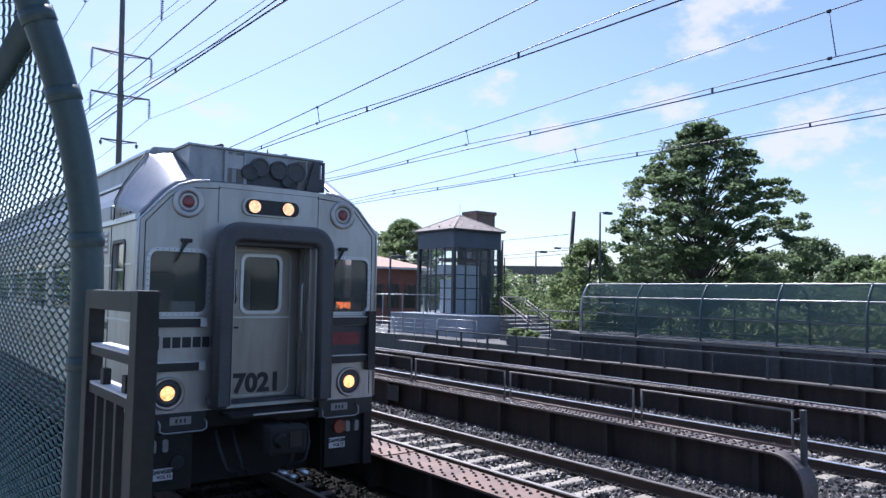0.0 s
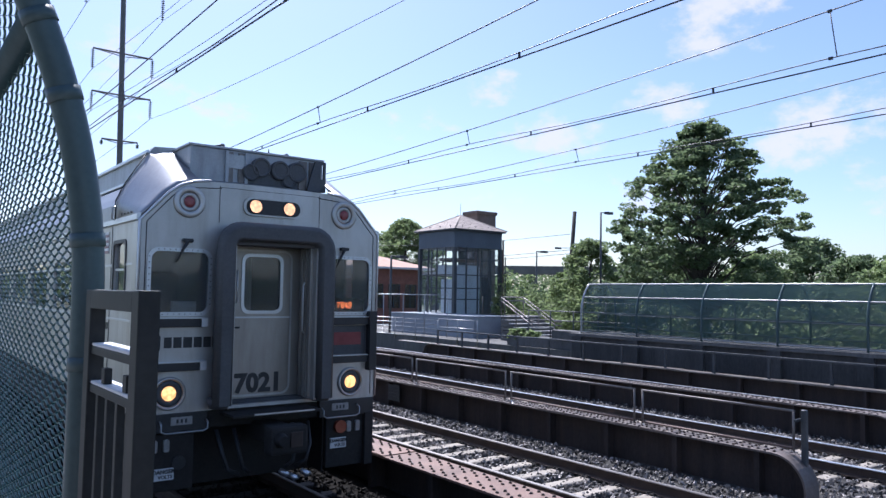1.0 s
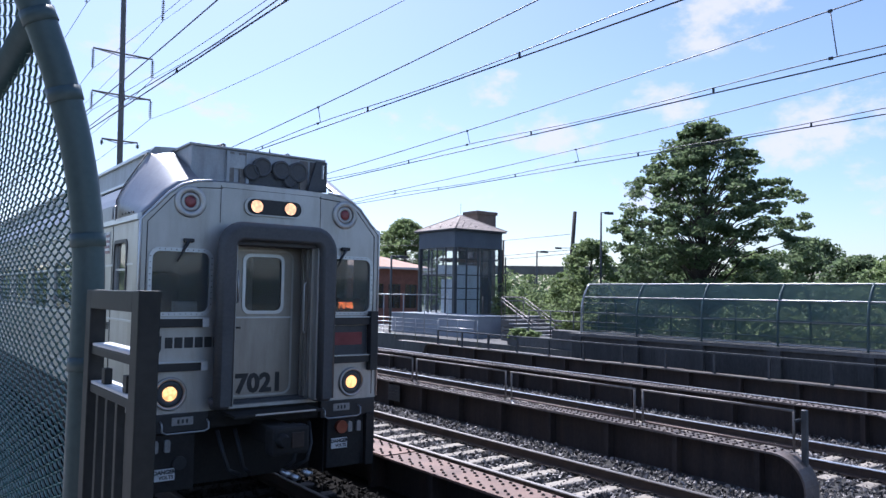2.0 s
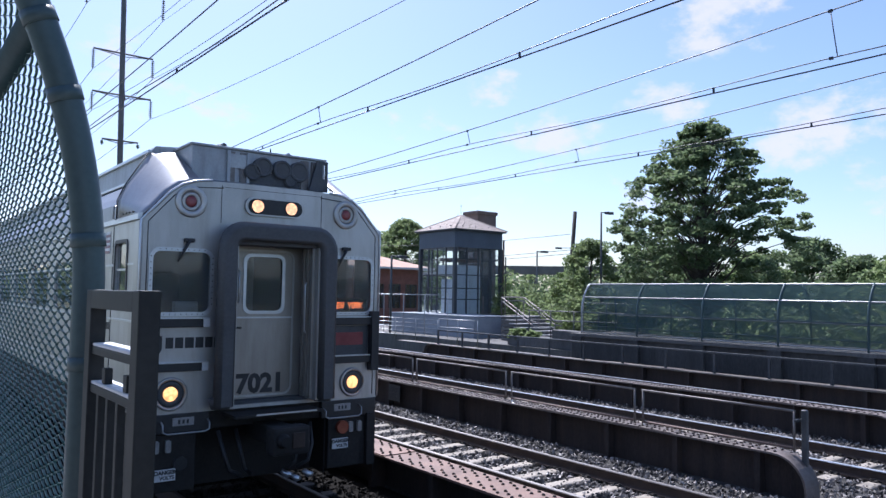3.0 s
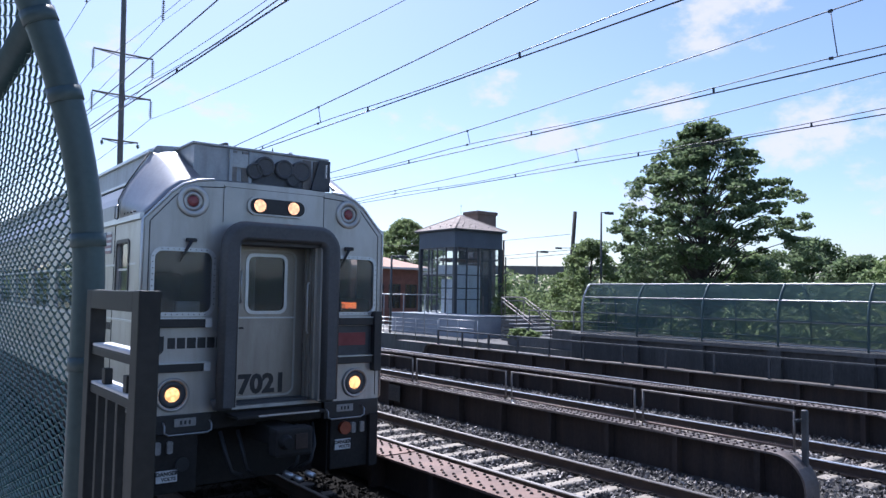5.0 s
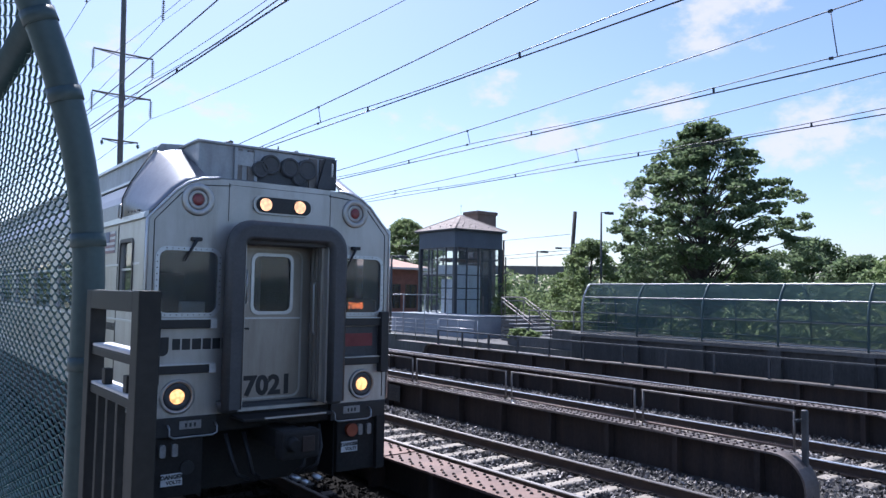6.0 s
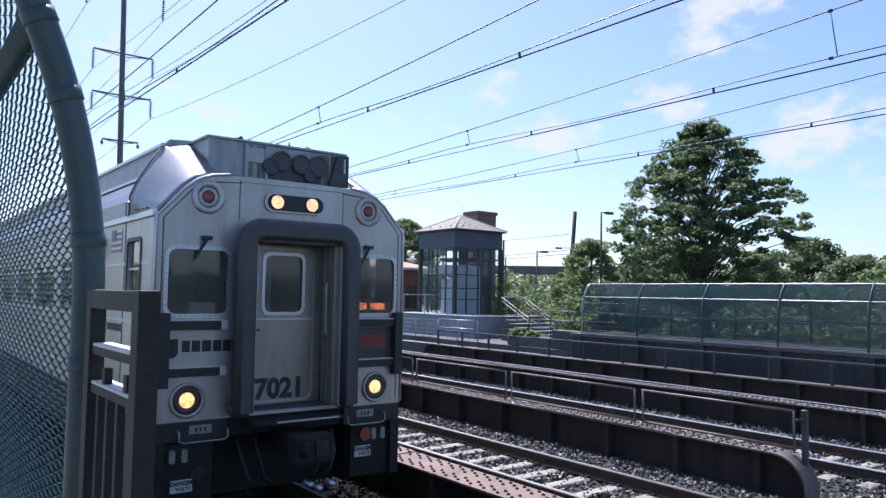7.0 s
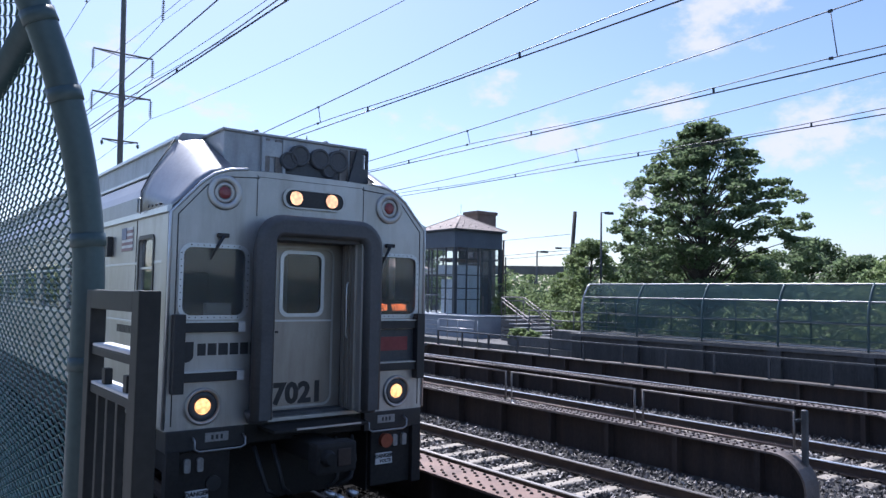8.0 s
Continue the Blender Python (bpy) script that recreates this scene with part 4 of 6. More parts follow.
def build_front_fittings():
    for s in (-1, 1):
        lamp_unit(s * 1.21, 1.43, 0.195, 0.158, 0.084, LAMP, "headlight", "lit round headlight in a dark recessed steel bezel", 0.035)
        lamp_unit(s * 1.05, 3.685, 0.19, 0.12, 0.066, RED_LENS, "marker_light", "unlit red marker light in a stepped steel bezel", 0.03)
        # cab window
        xa, xb = (0.79, 1.47) if s > 0 else (-1.47, -0.79)
        bm = B(); sheet(bm, rounded(xa - 0.04, xb + 0.04, 2.33, 3.13, 0.13), [rounded(xa + 0.005, xb - 0.005, 2.375, 3.085, 0.09)], -0.022, 0.0)
        w = part("cab_window_frame", bm, STAINLESS_BRIGHT, train, "riveted steel cab window frame")
        bm = B(); prism(bm, rounded(xa, xb, 2.37, 3.09, 0.09), 0.012, 0.02); part("pane", bm, CAB_GLASS, w).visible_shadow = False
        bm = B()
        for k in range(9):
            for z in (2.352, 3.108):
                disc(bm, (xa + 0.08 + (xb - xa - 0.16) * k / 8, z), 0.007, -0.026, -0.021, 6)
            for x in (xa - 0.02, xb + 0.02):
                disc(bm, (x, 2.47 + 0.55 * k / 8), 0.007, -0.026, -0.021, 6)
        tagged(part("screws", bm, DECAL, w), kind="stuff")
        # wiper
        bm = B(); box(bm, s * 1.06 - 0.06, s * 1.06 + 0.06, -0.06, 0.0, 3.20, 3.245, 0.01)
        tube(bm, [(s * 1.06, -0.045, 3.22), (s * 1.06 - 0.07, -0.045, 3.08), (s * 1.06 - 0.13, -0.035, 2.96)], [0.022, 0.014, 0.008], 6)
        part("wiper", bm, BLACK, train, "black windscreen wiper")
        # buffer guard: upright and two arms
        xo, xi = s * 1.56, s * 0.80
        bm = B(); box(bm, min(xo, xo - s * 0.115), max(xo, xo - s * 0.115), -0.11, 0.0, 1.58, 2.385, 0.008)
        gd = part("cable_guard", bm, BLACK, train, "black channel guard on the cab front")
        for z0, z1 in ((2.20, 2.30), (1.69, 1.785)):
            bm = B(); box(bm, min(xo - s * 0.115, xi), max(xo - s * 0.115, xi), -0.07, 0.0, z0, z1, 0.006); part("guard_arm", bm, BLACK, gd)
            bm = B(); box(bm, min(xi, xi + s * 0.075), max(xi, xi + s * 0.075), -0.078, -0.068, z0 + 0.0, z1 + 0.01); part("end_plate", bm, WHITE, gd, "white end plate")
            bm = B(); box(bm, min(xo - s * 0.115, xi), max(xo - s * 0.115, xi), -0.08, 0.0, z1, z1 + 0.012); part("guard_lip", bm, STAINLESS_BRIGHT, gd)
        # end sill, pilot and steps
        bm = B(); box(bm, min(s * 0.75, s * 1.58), max(s * 0.75, s * 1.58), -0.02, 0.3, 0.98, 1.2, 0.012); part("end_sill", bm, BLACK, train)
        bm = B(); box(bm, min(s * 0.88, s * 1.56), max(s * 0.88, s * 1.56), 0.03, 0.14, 0.30, 0.98, 0.02); part("pilot_plate", bm, GRIME, train)
        bm = B(); box(bm, min(s * 1.44, s * 1.57), max(s * 1.44, s * 1.57), -0.04, 0.04, 0.30, 1.0, 0.01); part("pilot_post", bm, GRIME, train)
        bm = B(); tube(bm, [(s * 1.31, -0.03, 1.12), (s * 1.31, -0.1, 1.09), (s * 1.31, -0.1, 1.01), (s * 1.26, -0.1, 0.985), (s * 0.82, -0.1, 0.985), (s * 0.77, -0.1, 1.01), (s * 0.77, -0.1, 1.08), (s * 0.77, -0.03, 1.11)], 0.011, 6)
        part("step_bar", bm, GALV, train, "bent steel step bar")
        bm = B(); box(bm, min(s * 0.93, s * 1.18), max(s * 0.93, s * 1.18), -0.032, -0.02, 1.06, 1.155, 0.004); pl = part("number_plate", bm, DULL_WHITE, train, "small grubby white plate")
        bm = B()
        for k in range(3):
            box(bm, s * 1.055 - 0.05 + 0.05 * k - 0.012, s * 1.055 - 0.05 + 0.05 * k + 0.012, -0.035, -0.032, 1.085, 1.13)
        tagged(part("plate_marks", bm, DECAL, pl), kind="stuff")
        for x in (1.21, 1.345):
            bm = B(); prism(bm, rounded(s * x - 0.032, s * x + 0.032, 0.76, 0.90, 0.02, 3), -0.01, 0.03); part("white_tag", bm, DULL_WHITE, train)
        bm = B(); box(bm, s * 1.06 - 0.12, s * 1.06 + 0.12, 0.012, 0.03, 0.555, 0.69, 0.003)
        dg = part("warning_sign", bm, WHITE, train, "white danger notice with black letters", pose(0, 0, 0) if s > 0 else pose(-0.17, 0, -0.12))
        writing("lettering", "DANGER", 0.062, DECAL, dg, pose(s * 1.06, 0.011, 0.652) @ FACE, 0.002, 0.003)
        writing("lettering", "VOLTS", 0.055, DECAL, dg, pose(s * 1.06 + 0.02, 0.011, 0.592) @ FACE, 0.002, 0.002)
        # added dark side panel, closes the gap beside the centre fill
        bm = B(); box(bm, min(s * 0.86, s * 0.88), max(s * 0.86, s * 0.88), 0.1, 0.62, 0.25, 0.98); part("pilot_return", bm, GRIME, train)
    bm = B(); disc(bm, (1.075, 0.84), 0.085, -0.03, 0.03, 20); part("marker_lens", bm, AMBER_LENS, train, "dull orange round jumper cover")
    bm = B(); disc(bm, (-1.06, 0.62), 0.08, 0.0, 0.03, 20); part("jumper_cover", bm, BLACK, train)
    # twin lamps over the gangway
    bm = B(); prism(bm, rounded(-0.385, 0.42, 3.58, 3.81, 0.108, 8), -0.03, 0.0)
    pod = part("lamp_pod", bm, STAINLESS, train, "rounded pod with twin lit headlights")
    bm = B(); prism(bm, rounded(-0.35, 0.385, 3.60, 3.79, 0.09, 8), -0.034, -0.029); part("pod_face", bm, BLACK, pod)
    for s in (-1, 1):
        bm = B(); ring(bm, (s * 0.228, 3.697), 0.078, 0.092, -0.05, -0.033); part("lamp_rim", bm, DECAL, pod)
        bm = B(); disc(bm, (s * 0.228, 3.697), 0.08, -0.042, -0.034, 20); part("lens", bm, LAMP_TOP, pod)
    # emblem and operator's wordmark, as plain blocks
    bm = B(); prism(bm, rounded(-1.47, -1.325, 1.89, 2.10, 0.07, 5, (0, 1, 0, 1)), -0.004, 0.0); part("emblem", bm, DECAL, train, "dark operator emblem")
    x = -1.285
    for w in (0.088, 0.095, 0.104, 0.095, 0.09, 0.03, 0.088):
        bm = B(); prism(bm, [(x, 1.955), (x + w, 1.955), (x + w, 2.08), (x, 2.08)], -0.004, 0.0)
        part("wordmark_block", bm, DECAL, train)
        x += w + 0.02
    bm = B(); box(bm, 0.80, 1.44, -0.006, 0.0, 1.80, 2.19, 0.002); pn = part("equipment_panel", bm, FRAME_DARK, train, "dark panel with a faded red block")
    bm = B(); box(bm, 0.80, 1.36, -0.011, -0.006, 1.93, 2.10, 0.002); part("red_block", bm, RED, pn)
    # route display behind the windscreen
    bm = B(); box(bm, 0.80, 1.46, 0.21, 0.24, 2.37, 2.56, 0.004); part("display_housing", bm, BLACK, train)
    # pale partition and console seen behind the glass
    bm = B(); box(bm, 0.70, 0.93, 0.95, 1.0, 1.9, 3.2); part("cab_bulkhead", bm, INTERIOR_PALE, train)
    bm = B(); tube(bm, [(0.98, 0.45, 2.62), (0.92, 0.5, 2.8), (0.95, 0.5, 2.95)], 0.012, 6); tube(bm, [(1.0, 0.45, 2.62), (0.98, 0.5, 2.95)], 0.008, 6); part("sun_visor_arm", bm, BLACK, train)
    bm = B(); box(bm, -1.14, -0.85, 0.2, 0.3, 2.36, 2.5, 0.02); part("console", bm, INTERIOR_PALE, train)
    bm = B(); box(bm, -0.2, -0.09, 0.5, 0.55, 2.40, 2.46, 0.004); part("notice_card", bm, DULL_WHITE, train)
    # cab interior
    bm = B(); box(bm, -1.55, 1.55, 1.9, 1.94, 1.28, 3.5); part("cab_partition", bm, INTERIOR, train)
    bm = B(); box(bm, 0.02, 0.14, 0.9, 1.5, 1.28, 3.3); part("cab_locker", bm, INTERIOR_PALE, train)
    bm = B(); box(bm, -1.45, -0.7, 0.15, 0.6, 2.1, 2.36, 0.03); part("cab_desk", bm, INTERIOR, train)
    # dark sheets added behind the side windows so the glass stays dark
    for s in (-1, 1):
        bm = B(); box(bm, min(s * 1.36, s * 1.40), max(s * 1.36, s * 1.40), 0.5, 1.9, 1.3, 3.4); part("cab_side_locker", bm, INTERIOR, train)
    bm = B(); box(bm, -1.25, -0.85, 0.9, 1.05, 2.0, 2.85, 0.06, 3); part("cab_seat", bm, BLACK, train)
    bm = B(); box(bm, -1.67, -1.60, 2.34, 2.48, 3.04, 3.30, 0.012); part("side_lamp_box", bm, BLACK, train, "small dark box on the flank")
    for s in (-1, 1):
        bm = B(); sheet(bm, rounded(0.54, 1.16, 2.38, 3.24, 0.08), [rounded(0.585, 1.115, 2.425, 3.195, 0.055)], s * 1.60, s * 1.612, "yz"); part("side_window_rim", bm, BLACK, train)
        bm = B(); box(bm, min(s * 1.574, s * 1.59), max(s * 1.574, s * 1.59), 0.6, 1.1, 2.86, 2.885); part("sash_bar", bm, STAINLESS_BRIGHT, train)
    for s in (-1, 1):
        bm = B(); box(bm, min(s * 1.60, s * 1.613), max(s * 1.60, s * 1.613), 0.06, 0.24, 1.22, 3.43, 0.004); part("corner_cover", bm, STAINLESS, train)
        bm = B(); box(bm, min(s * 1.60, s * 1.606), max(s * 1.60, s * 1.606), 1.24, 1.255, 1.22, 3.43); part("side_seam", bm, DECAL, train)
    for k in range(7):
        bm = B(); box(bm, -1.606, -1.60, 1.30 + 0.10 * k, 1.37 + 0.10 * k, 2.12, 2.21); part("wordmark_block", bm, DECAL, train)
    # flag on the flank
    fl = None
    bm = B(); box(bm, -1.607, -1.60, 1.40, 1.88, 3.09, 3.37); fl = part("flag_decal", bm, WHITE, train, "faded striped flag decal")
    for k in range(4):
        bm = B(); box(bm, -1.611, -1.607, 1.40, 1.88, 3.09 + 0.07 * k, 3.125 + 0.07 * k); part("flag_stripe", bm, FLAG_RED, fl)
    bm = B(); box(bm, -1.614, -1.6105, 1.66, 1.88, 3.23, 3.37); part("flag_field", bm, FLAG_BLUE, fl)


GLYPHS = {"7": "1F 01 02 04 08 08 08", "8": "0E 11 11 0E 11 11 0E", "4": "02 06 0A 12 1F 02 02", "N": "11 19 15 13 11 11 11", "E": "1F 10 10 1E 10 10 1F",
          "W": "11 11 11 15 15 15 0A", "Y": "11 11 0A 04 04 04 04", "O": "0E 11 11 11 11 11 0E", "R": "1E 11 11 1E 14 12 11", "K": "11 12 14 18 14 12 11", " ": "00 00 00 00 00 00 00"}


def build_display():
    """A three-sided drum behind the windscreen, each side with its own row of lit dots."""
    reach, px, pz = 0.045, 0.0097, 0.0116
    bm = B()
    prism(bm, [(2 * reach * math.cos(radians(120 * k)), 2 * reach * math.sin(radians(120 * k))) for k in range(3)], 0.83, 1.44, "yz")
    d = part("message_drum", bm, BLACK, train, "dark route display with amber dots", pose(0, 0.10, 2.462))
    for words, x0, turn in (("7848", 1.02, 0), ("NEW YORK", 0.925, 120)):
        V, F = [], []
        R = Matrix.Rotation(radians(turn), 3, "X")
        for i, ch in enumerate(words):
            for j, row in enumerate(GLYPHS[ch].split()):
                for q in range(5):
                    if int(row, 16) >> (4 - q) & 1:
                        x, z, k = x0 + (6 * i + q) * px, (3 - j) * pz, len(V)
                        V += [tuple(R @ Vector((x + a * 0.0042, y, z + b * 0.005))) for y in (-reach - 0.003, -reach + 0.001) for a, b in ((-1, -1), (1, -1), (1, 1), (-1, 1))]
                        F += [(k, k + 1, k + 2, k + 3)] + [(k + e, k + 4 + e, k + 4 + (e + 1) % 4, k + (e + 1) % 4) for e in range(4)]
        tagged(soup("lit_dots", V, F, LED, d, "glowing amber dots"), kind="stuff")
    return d


def build_underframe():
    bm = B(); box(bm, -0.16, 0.16, -0.55, 0.4, 0.80, 1.02, 0.03)
    box(bm, -0.24, 0.24, -0.72, -0.5, 0.72, 1.05, 0.04); tube(bm, [(-0.12, -0.72, 0.9), (-0.12, -0.82, 0.9)], [0.09, 0.06], 10)
    c = part("coupler", bm, GRIME, train, "greasy automatic coupler head")
    bm = B(); box(bm, 0.0, 0.16, -0.735, -0.715, 0.80, 0.98, 0.01); part("coupler_face", bm, RAIL, c)
    for x, z in ((-0.02, 0.50), (0.10, 0.44), (0.26, 0.47)):
        bm = B(); tube(bm, [(x, -0.5, z), (x + 0.05, -0.56, z - 0.04), (x + 0.11, -0.52, z - 0.05)], [0.03, 0.04, 0.025], 8); part("hose_coupling", bm, STAINLESS_BRIGHT, train, "bright metal hose coupling")
    bm = B(); box(bm, -0.85, 0.85, 0.05, 0.35, 0.98, 1.2, 0.02); part("buffer_beam", bm, GRIME, train)
    for x in (-0.62, -0.4, 0.38, 0.6):
        bm = B(); tube(bm, [(x, 0.02, 0.95), (x * 0.95, -0.12, 0.7), (x * 0.85, -0.14, 0.5), (x * 0.6, -0.1, 0.42)], 0.025, 8); part("air_hose", bm, BLACK, train)
    # added dark panel, hides the sunlit ground seen through under the train
    bm = B(); box(bm, -0.9, 0.9, 0.5, 0.6, 0.22, 1.1, 0.02); part("pilot_centre", bm, GRIME, train, "dark fill panel added behind the coupler to close the bright gap")
    bm = B(); box(bm, -1.35, 1.35, 4.6, LEN - 5, 0.45, 1.2, 0.03); part("equipment_case", bm, GRIME, train)
    wheels = []
    wb = B()
    prof = [(0.03, 0.09), (0.12, 0.09), (0.14, 0.03), (0.36, 0.02), (0.38, 0.06), (0.46, 0.062), (0.465, -0.03), (0.485, -0.035), (0.485, -0.06), (0.38, -0.06), (0.36, -0.02), (0.14, -0.03), (0.12, -0.09), (0.03, -0.09)]
    loops = []
    for r, x in prof:
        loops.append([wb.verts.new((x, r * math.cos(2 * math.pi * k / 32), r * math.sin(2 * math.pi * k / 32))) for k in range(32)])
    for a, b in zip(loops, loops[1:]):
        for k in range(32):
            wb.faces.new((a[k], a[(k + 1) % 32], b[(k + 1) % 32], b[k]))
    bmesh.ops.recalc_face_normals(wb, faces=wb.faces[:])
    wm = mesh_of("wheel", wb, GRIME)
    for yc in (3.2, LEN - 3.2):
        bm = B()
        for s in (-1, 1):
            box(bm, min(s * 0.98, s * 1.12), max(s * 0.98, s * 1.12), yc - 1.75, yc + 1.75, 0.42, 0.72, 0.03)
            for dy in (-0.6, 0.6):
                tube(bm, [(s * 1.05, yc + dy, 0.72), (s * 1.05, yc + dy, 1.15)], 0.12, 10)
        box(bm, -0.98, 0.98, yc - 0.25, yc + 0.25, 0.5, 0.85, 0.03)
        part("bogie", bm, GRIME, train, "grimy four-wheel bogie frame")
        for dy in (-1.27, 1.27):
            bm = B(); tube(bm, [(-0.9, 0, 0), (0.9, 0, 0)], 0.08, 12)
            ax = part("axle", bm, GRIME, train)
            ax.matrix_basis = pose(0, yc + dy, 0.46)
            for s in (-1, 1):
                part("wheel", wm, None, ax, m=pose(s * 0.735, 0, 0, 0, 0, 0 if s > 0 else 180))
            wheels.append((ax, yc + dy))
    return wheels


build_train_body()
build_roof_box()
build_gangway()
build_front_fittings()
axles = build_underframe()
message_drum = build_display()


# ---- near fence and gate ----
FX, FR, FZ0 = 0.442, 1.9, 2.60


def fence_point(y, v, x=FX, r=FR, z0=FZ0, base=1.22, side=-1):
    """The fence's surface: upright to z0, then bent over by the radius r."""
    if v < z0 - base:
        return (x, y, base + v)
    a = (v - (z0 - base)) / r
    return (x + side * r * (1 - math.cos(a)), y, z0 + r * math.sin(a))


def weave(y0, y1, v1, w, h, r, point, name, parent, material):
    """Chain-link wires: upright zigzags with rounded bends that hook into each other."""
    V, F = [], []
    n, sub = int((y1 - y0) / w), 4
    m = int(v1 / (h / 2)) * sub
    for i in range(n):
        yc = y0 + (i + 0.5) * w
        for j in range(m + 1):
            ph = math.pi * (j / sub + i)
            tri = math.asin(math.cos(ph) * 0.999) * 2 / math.pi
            s = 0.55 * tri + 0.45 * math.cos(ph)
            p = Vector(point(yc + s * w * 0.535, j * h / 2 / sub + 0.004))
            off = 0.0032 * math.sin(ph)
            k = len(V)
            V += [(p.x + off + r, p.y, p.z), (p.x + off, p.y + r * 0.8, p.z + r * 0.5), (p.x + off - r, p.y, p.z), (p.x + off, p.y - r * 0.8, p.z - r * 0.5)]
            if j:
                F += [(k - 4 + q, k - 4 + (q + 1) % 4, k + (q + 1) % 4, k + q) for q in range(4)]
    return tagged(soup(name, V, F, material, parent, "woven green wire mesh", True), kind="stuff")


def near_fence():
    f = thing("chain_link_fence", "tall green chain-link fence bent over at the top", "fence", at=(0, 0, 0))
    for y in (2.12, 4.78, 7.42):
        bm = B(); tube(bm, [fence_point(y, v * 0.06) for v in range(0, 44)], 0.0405, 16)
        p = part("fence_post", bm, GREEN_PIPE, f, "thick green curved pipe post")
        for v in (0.84, 1.22, 1.545, 1.93, 2.135):
            a, b = Vector(fence_point(y, v - 0.018)), Vector(fence_point(y, v + 0.018))
            bm = B(); tube(bm, [a, b], 0.0445, 16); q = fence_point(y, v); box(bm, q[0] - 0.015, q[0] + 0.015, q[1] + 0.04, q[1] + 0.075, q[2] - 0.018, q[2] + 0.018, 0.004)
            part("clamp_band", bm, GREEN_PIPE, p)
    for v in (0.05, 2.14, 2.6):
        bm = B(); tube(bm, [fence_point(y, v) for y in (2.12, 7.42)], 0.038, 12); part("fence_rail", bm, GREEN_PIPE, f)
    bm = B()
    for y in (2.175,):
        for v in range(0, 52):
            a, b = fence_point(y, v * 0.05), fence_point(y, v * 0.05 + 0.05)
            tube(bm, [a, b], 0.0035, 5, False)
    part("tension_bar", bm, GREEN_WIRE, f)
    weave(2.15, 7.4, 2.62, 0.062, 0.036, 0.0040, fence_point, "wire_mesh", f, GREEN_WIRE)


near_fence()


def gate():
    g = thing("steel_gate", "grey welded steel gate with short upright bars at platform end", "gate", at=(0.45, 1.6, 1.22))
    H, L = 1.415, 0.40
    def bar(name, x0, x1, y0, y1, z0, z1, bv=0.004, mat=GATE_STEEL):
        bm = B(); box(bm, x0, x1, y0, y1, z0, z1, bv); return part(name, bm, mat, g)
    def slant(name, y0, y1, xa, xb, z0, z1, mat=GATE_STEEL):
        """A bar that follows the gate's slight turn from the near post to the far one."""
        sh = lambda y: -0.006 * (y + 0.03) / (L + 0.054)
        bm = B(); prism(bm, [(xa + sh(y0), y0), (xb + sh(y0), y0), (xb + sh(y1), y1), (xa + sh(y1), y1)], z0, z1, "xy")
        bmesh.ops.bevel(bm, geom=bm.edges[:], offset=0.003, segments=2, profile=0.6, affect="EDGES")
        return part(name, bm, mat, g)
    slant("gate_post", -0.031, 0.02, -0.028, 0.017, 0, H)
    slant("gate_post", L - 0.024, L + 0.025, -0.026, 0.011, 0, H)
    slant("top_bar", 0.0202, L - 0.0242, -0.027, 0.016, H - 0.046, H - 0.001)
    slant("cross_bar", 0.02, L - 0.024, -0.02, 0.010, H - 0.158, H - 0.138)
    slant("cross_bar", 0.02, L - 0.024, -0.02, 0.010, H - 0.250, H - 0.230)
    # near-white strips stand for sun on the cross bars' tops
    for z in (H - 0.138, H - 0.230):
        slant("bare_flange", 0.021, L - 0.025, -0.019, 0.028, z, z + 0.0075, GATE_SUNLIT)
    slant("bottom_bar", 0.02, L - 0.024, -0.02, 0.012, 0.08, 0.12)
    for k in range(4):
        y = 0.062 + 0.085 * k
        slant("upright", y, y + 0.022, -0.014, 0.004, 0.12, H - 0.251)
    for y in (0.085, 0.265):
        slant("stub", y, y + 0.03, -0.014, 0.004, H - 0.229, H - 0.185)
    bar("latch_plate", 0.018, 0.025, -0.02, 0.01, 0.75, 0.86, 0.002)


gate()


def platform_back():
    # added wall out of view, closes the back and darkens gate and fence
    bm = B(); box(bm, -2.2, -1.95, -14, 1.9, 1.22, 4.1)
    tagged(part("wall_back", bm, BRICK_BROWN), "unseen plain brown wall added behind the near platform to cut light", "wall", kind="structure")


platform_back()


def notice_plate():
    bm = B(); box(bm, 10.434, 10.446, 15.35, 15.85, -0.06, 0.33, 0.003)
    ob = tagged(part("notice_plate", bm, CONCRETE_DARK), "small grey notice plate fixed to the girder", "sign")
    for k in range(4):
        bm = B(); box(bm, 10.428, 10.4335, 15.40, 15.80 - 0.07 * (k % 2), 0.25 - 0.08 * k, 0.285 - 0.08 * k); part("bar", bm, DECAL, ob)


notice_plate()


# ---- far platform: bent fence, lift tower, stairs, railings ----
def far_point(y, v):
    return fence_point(y, v, 21.85, 1.6, 2.0, 1.2, 1)


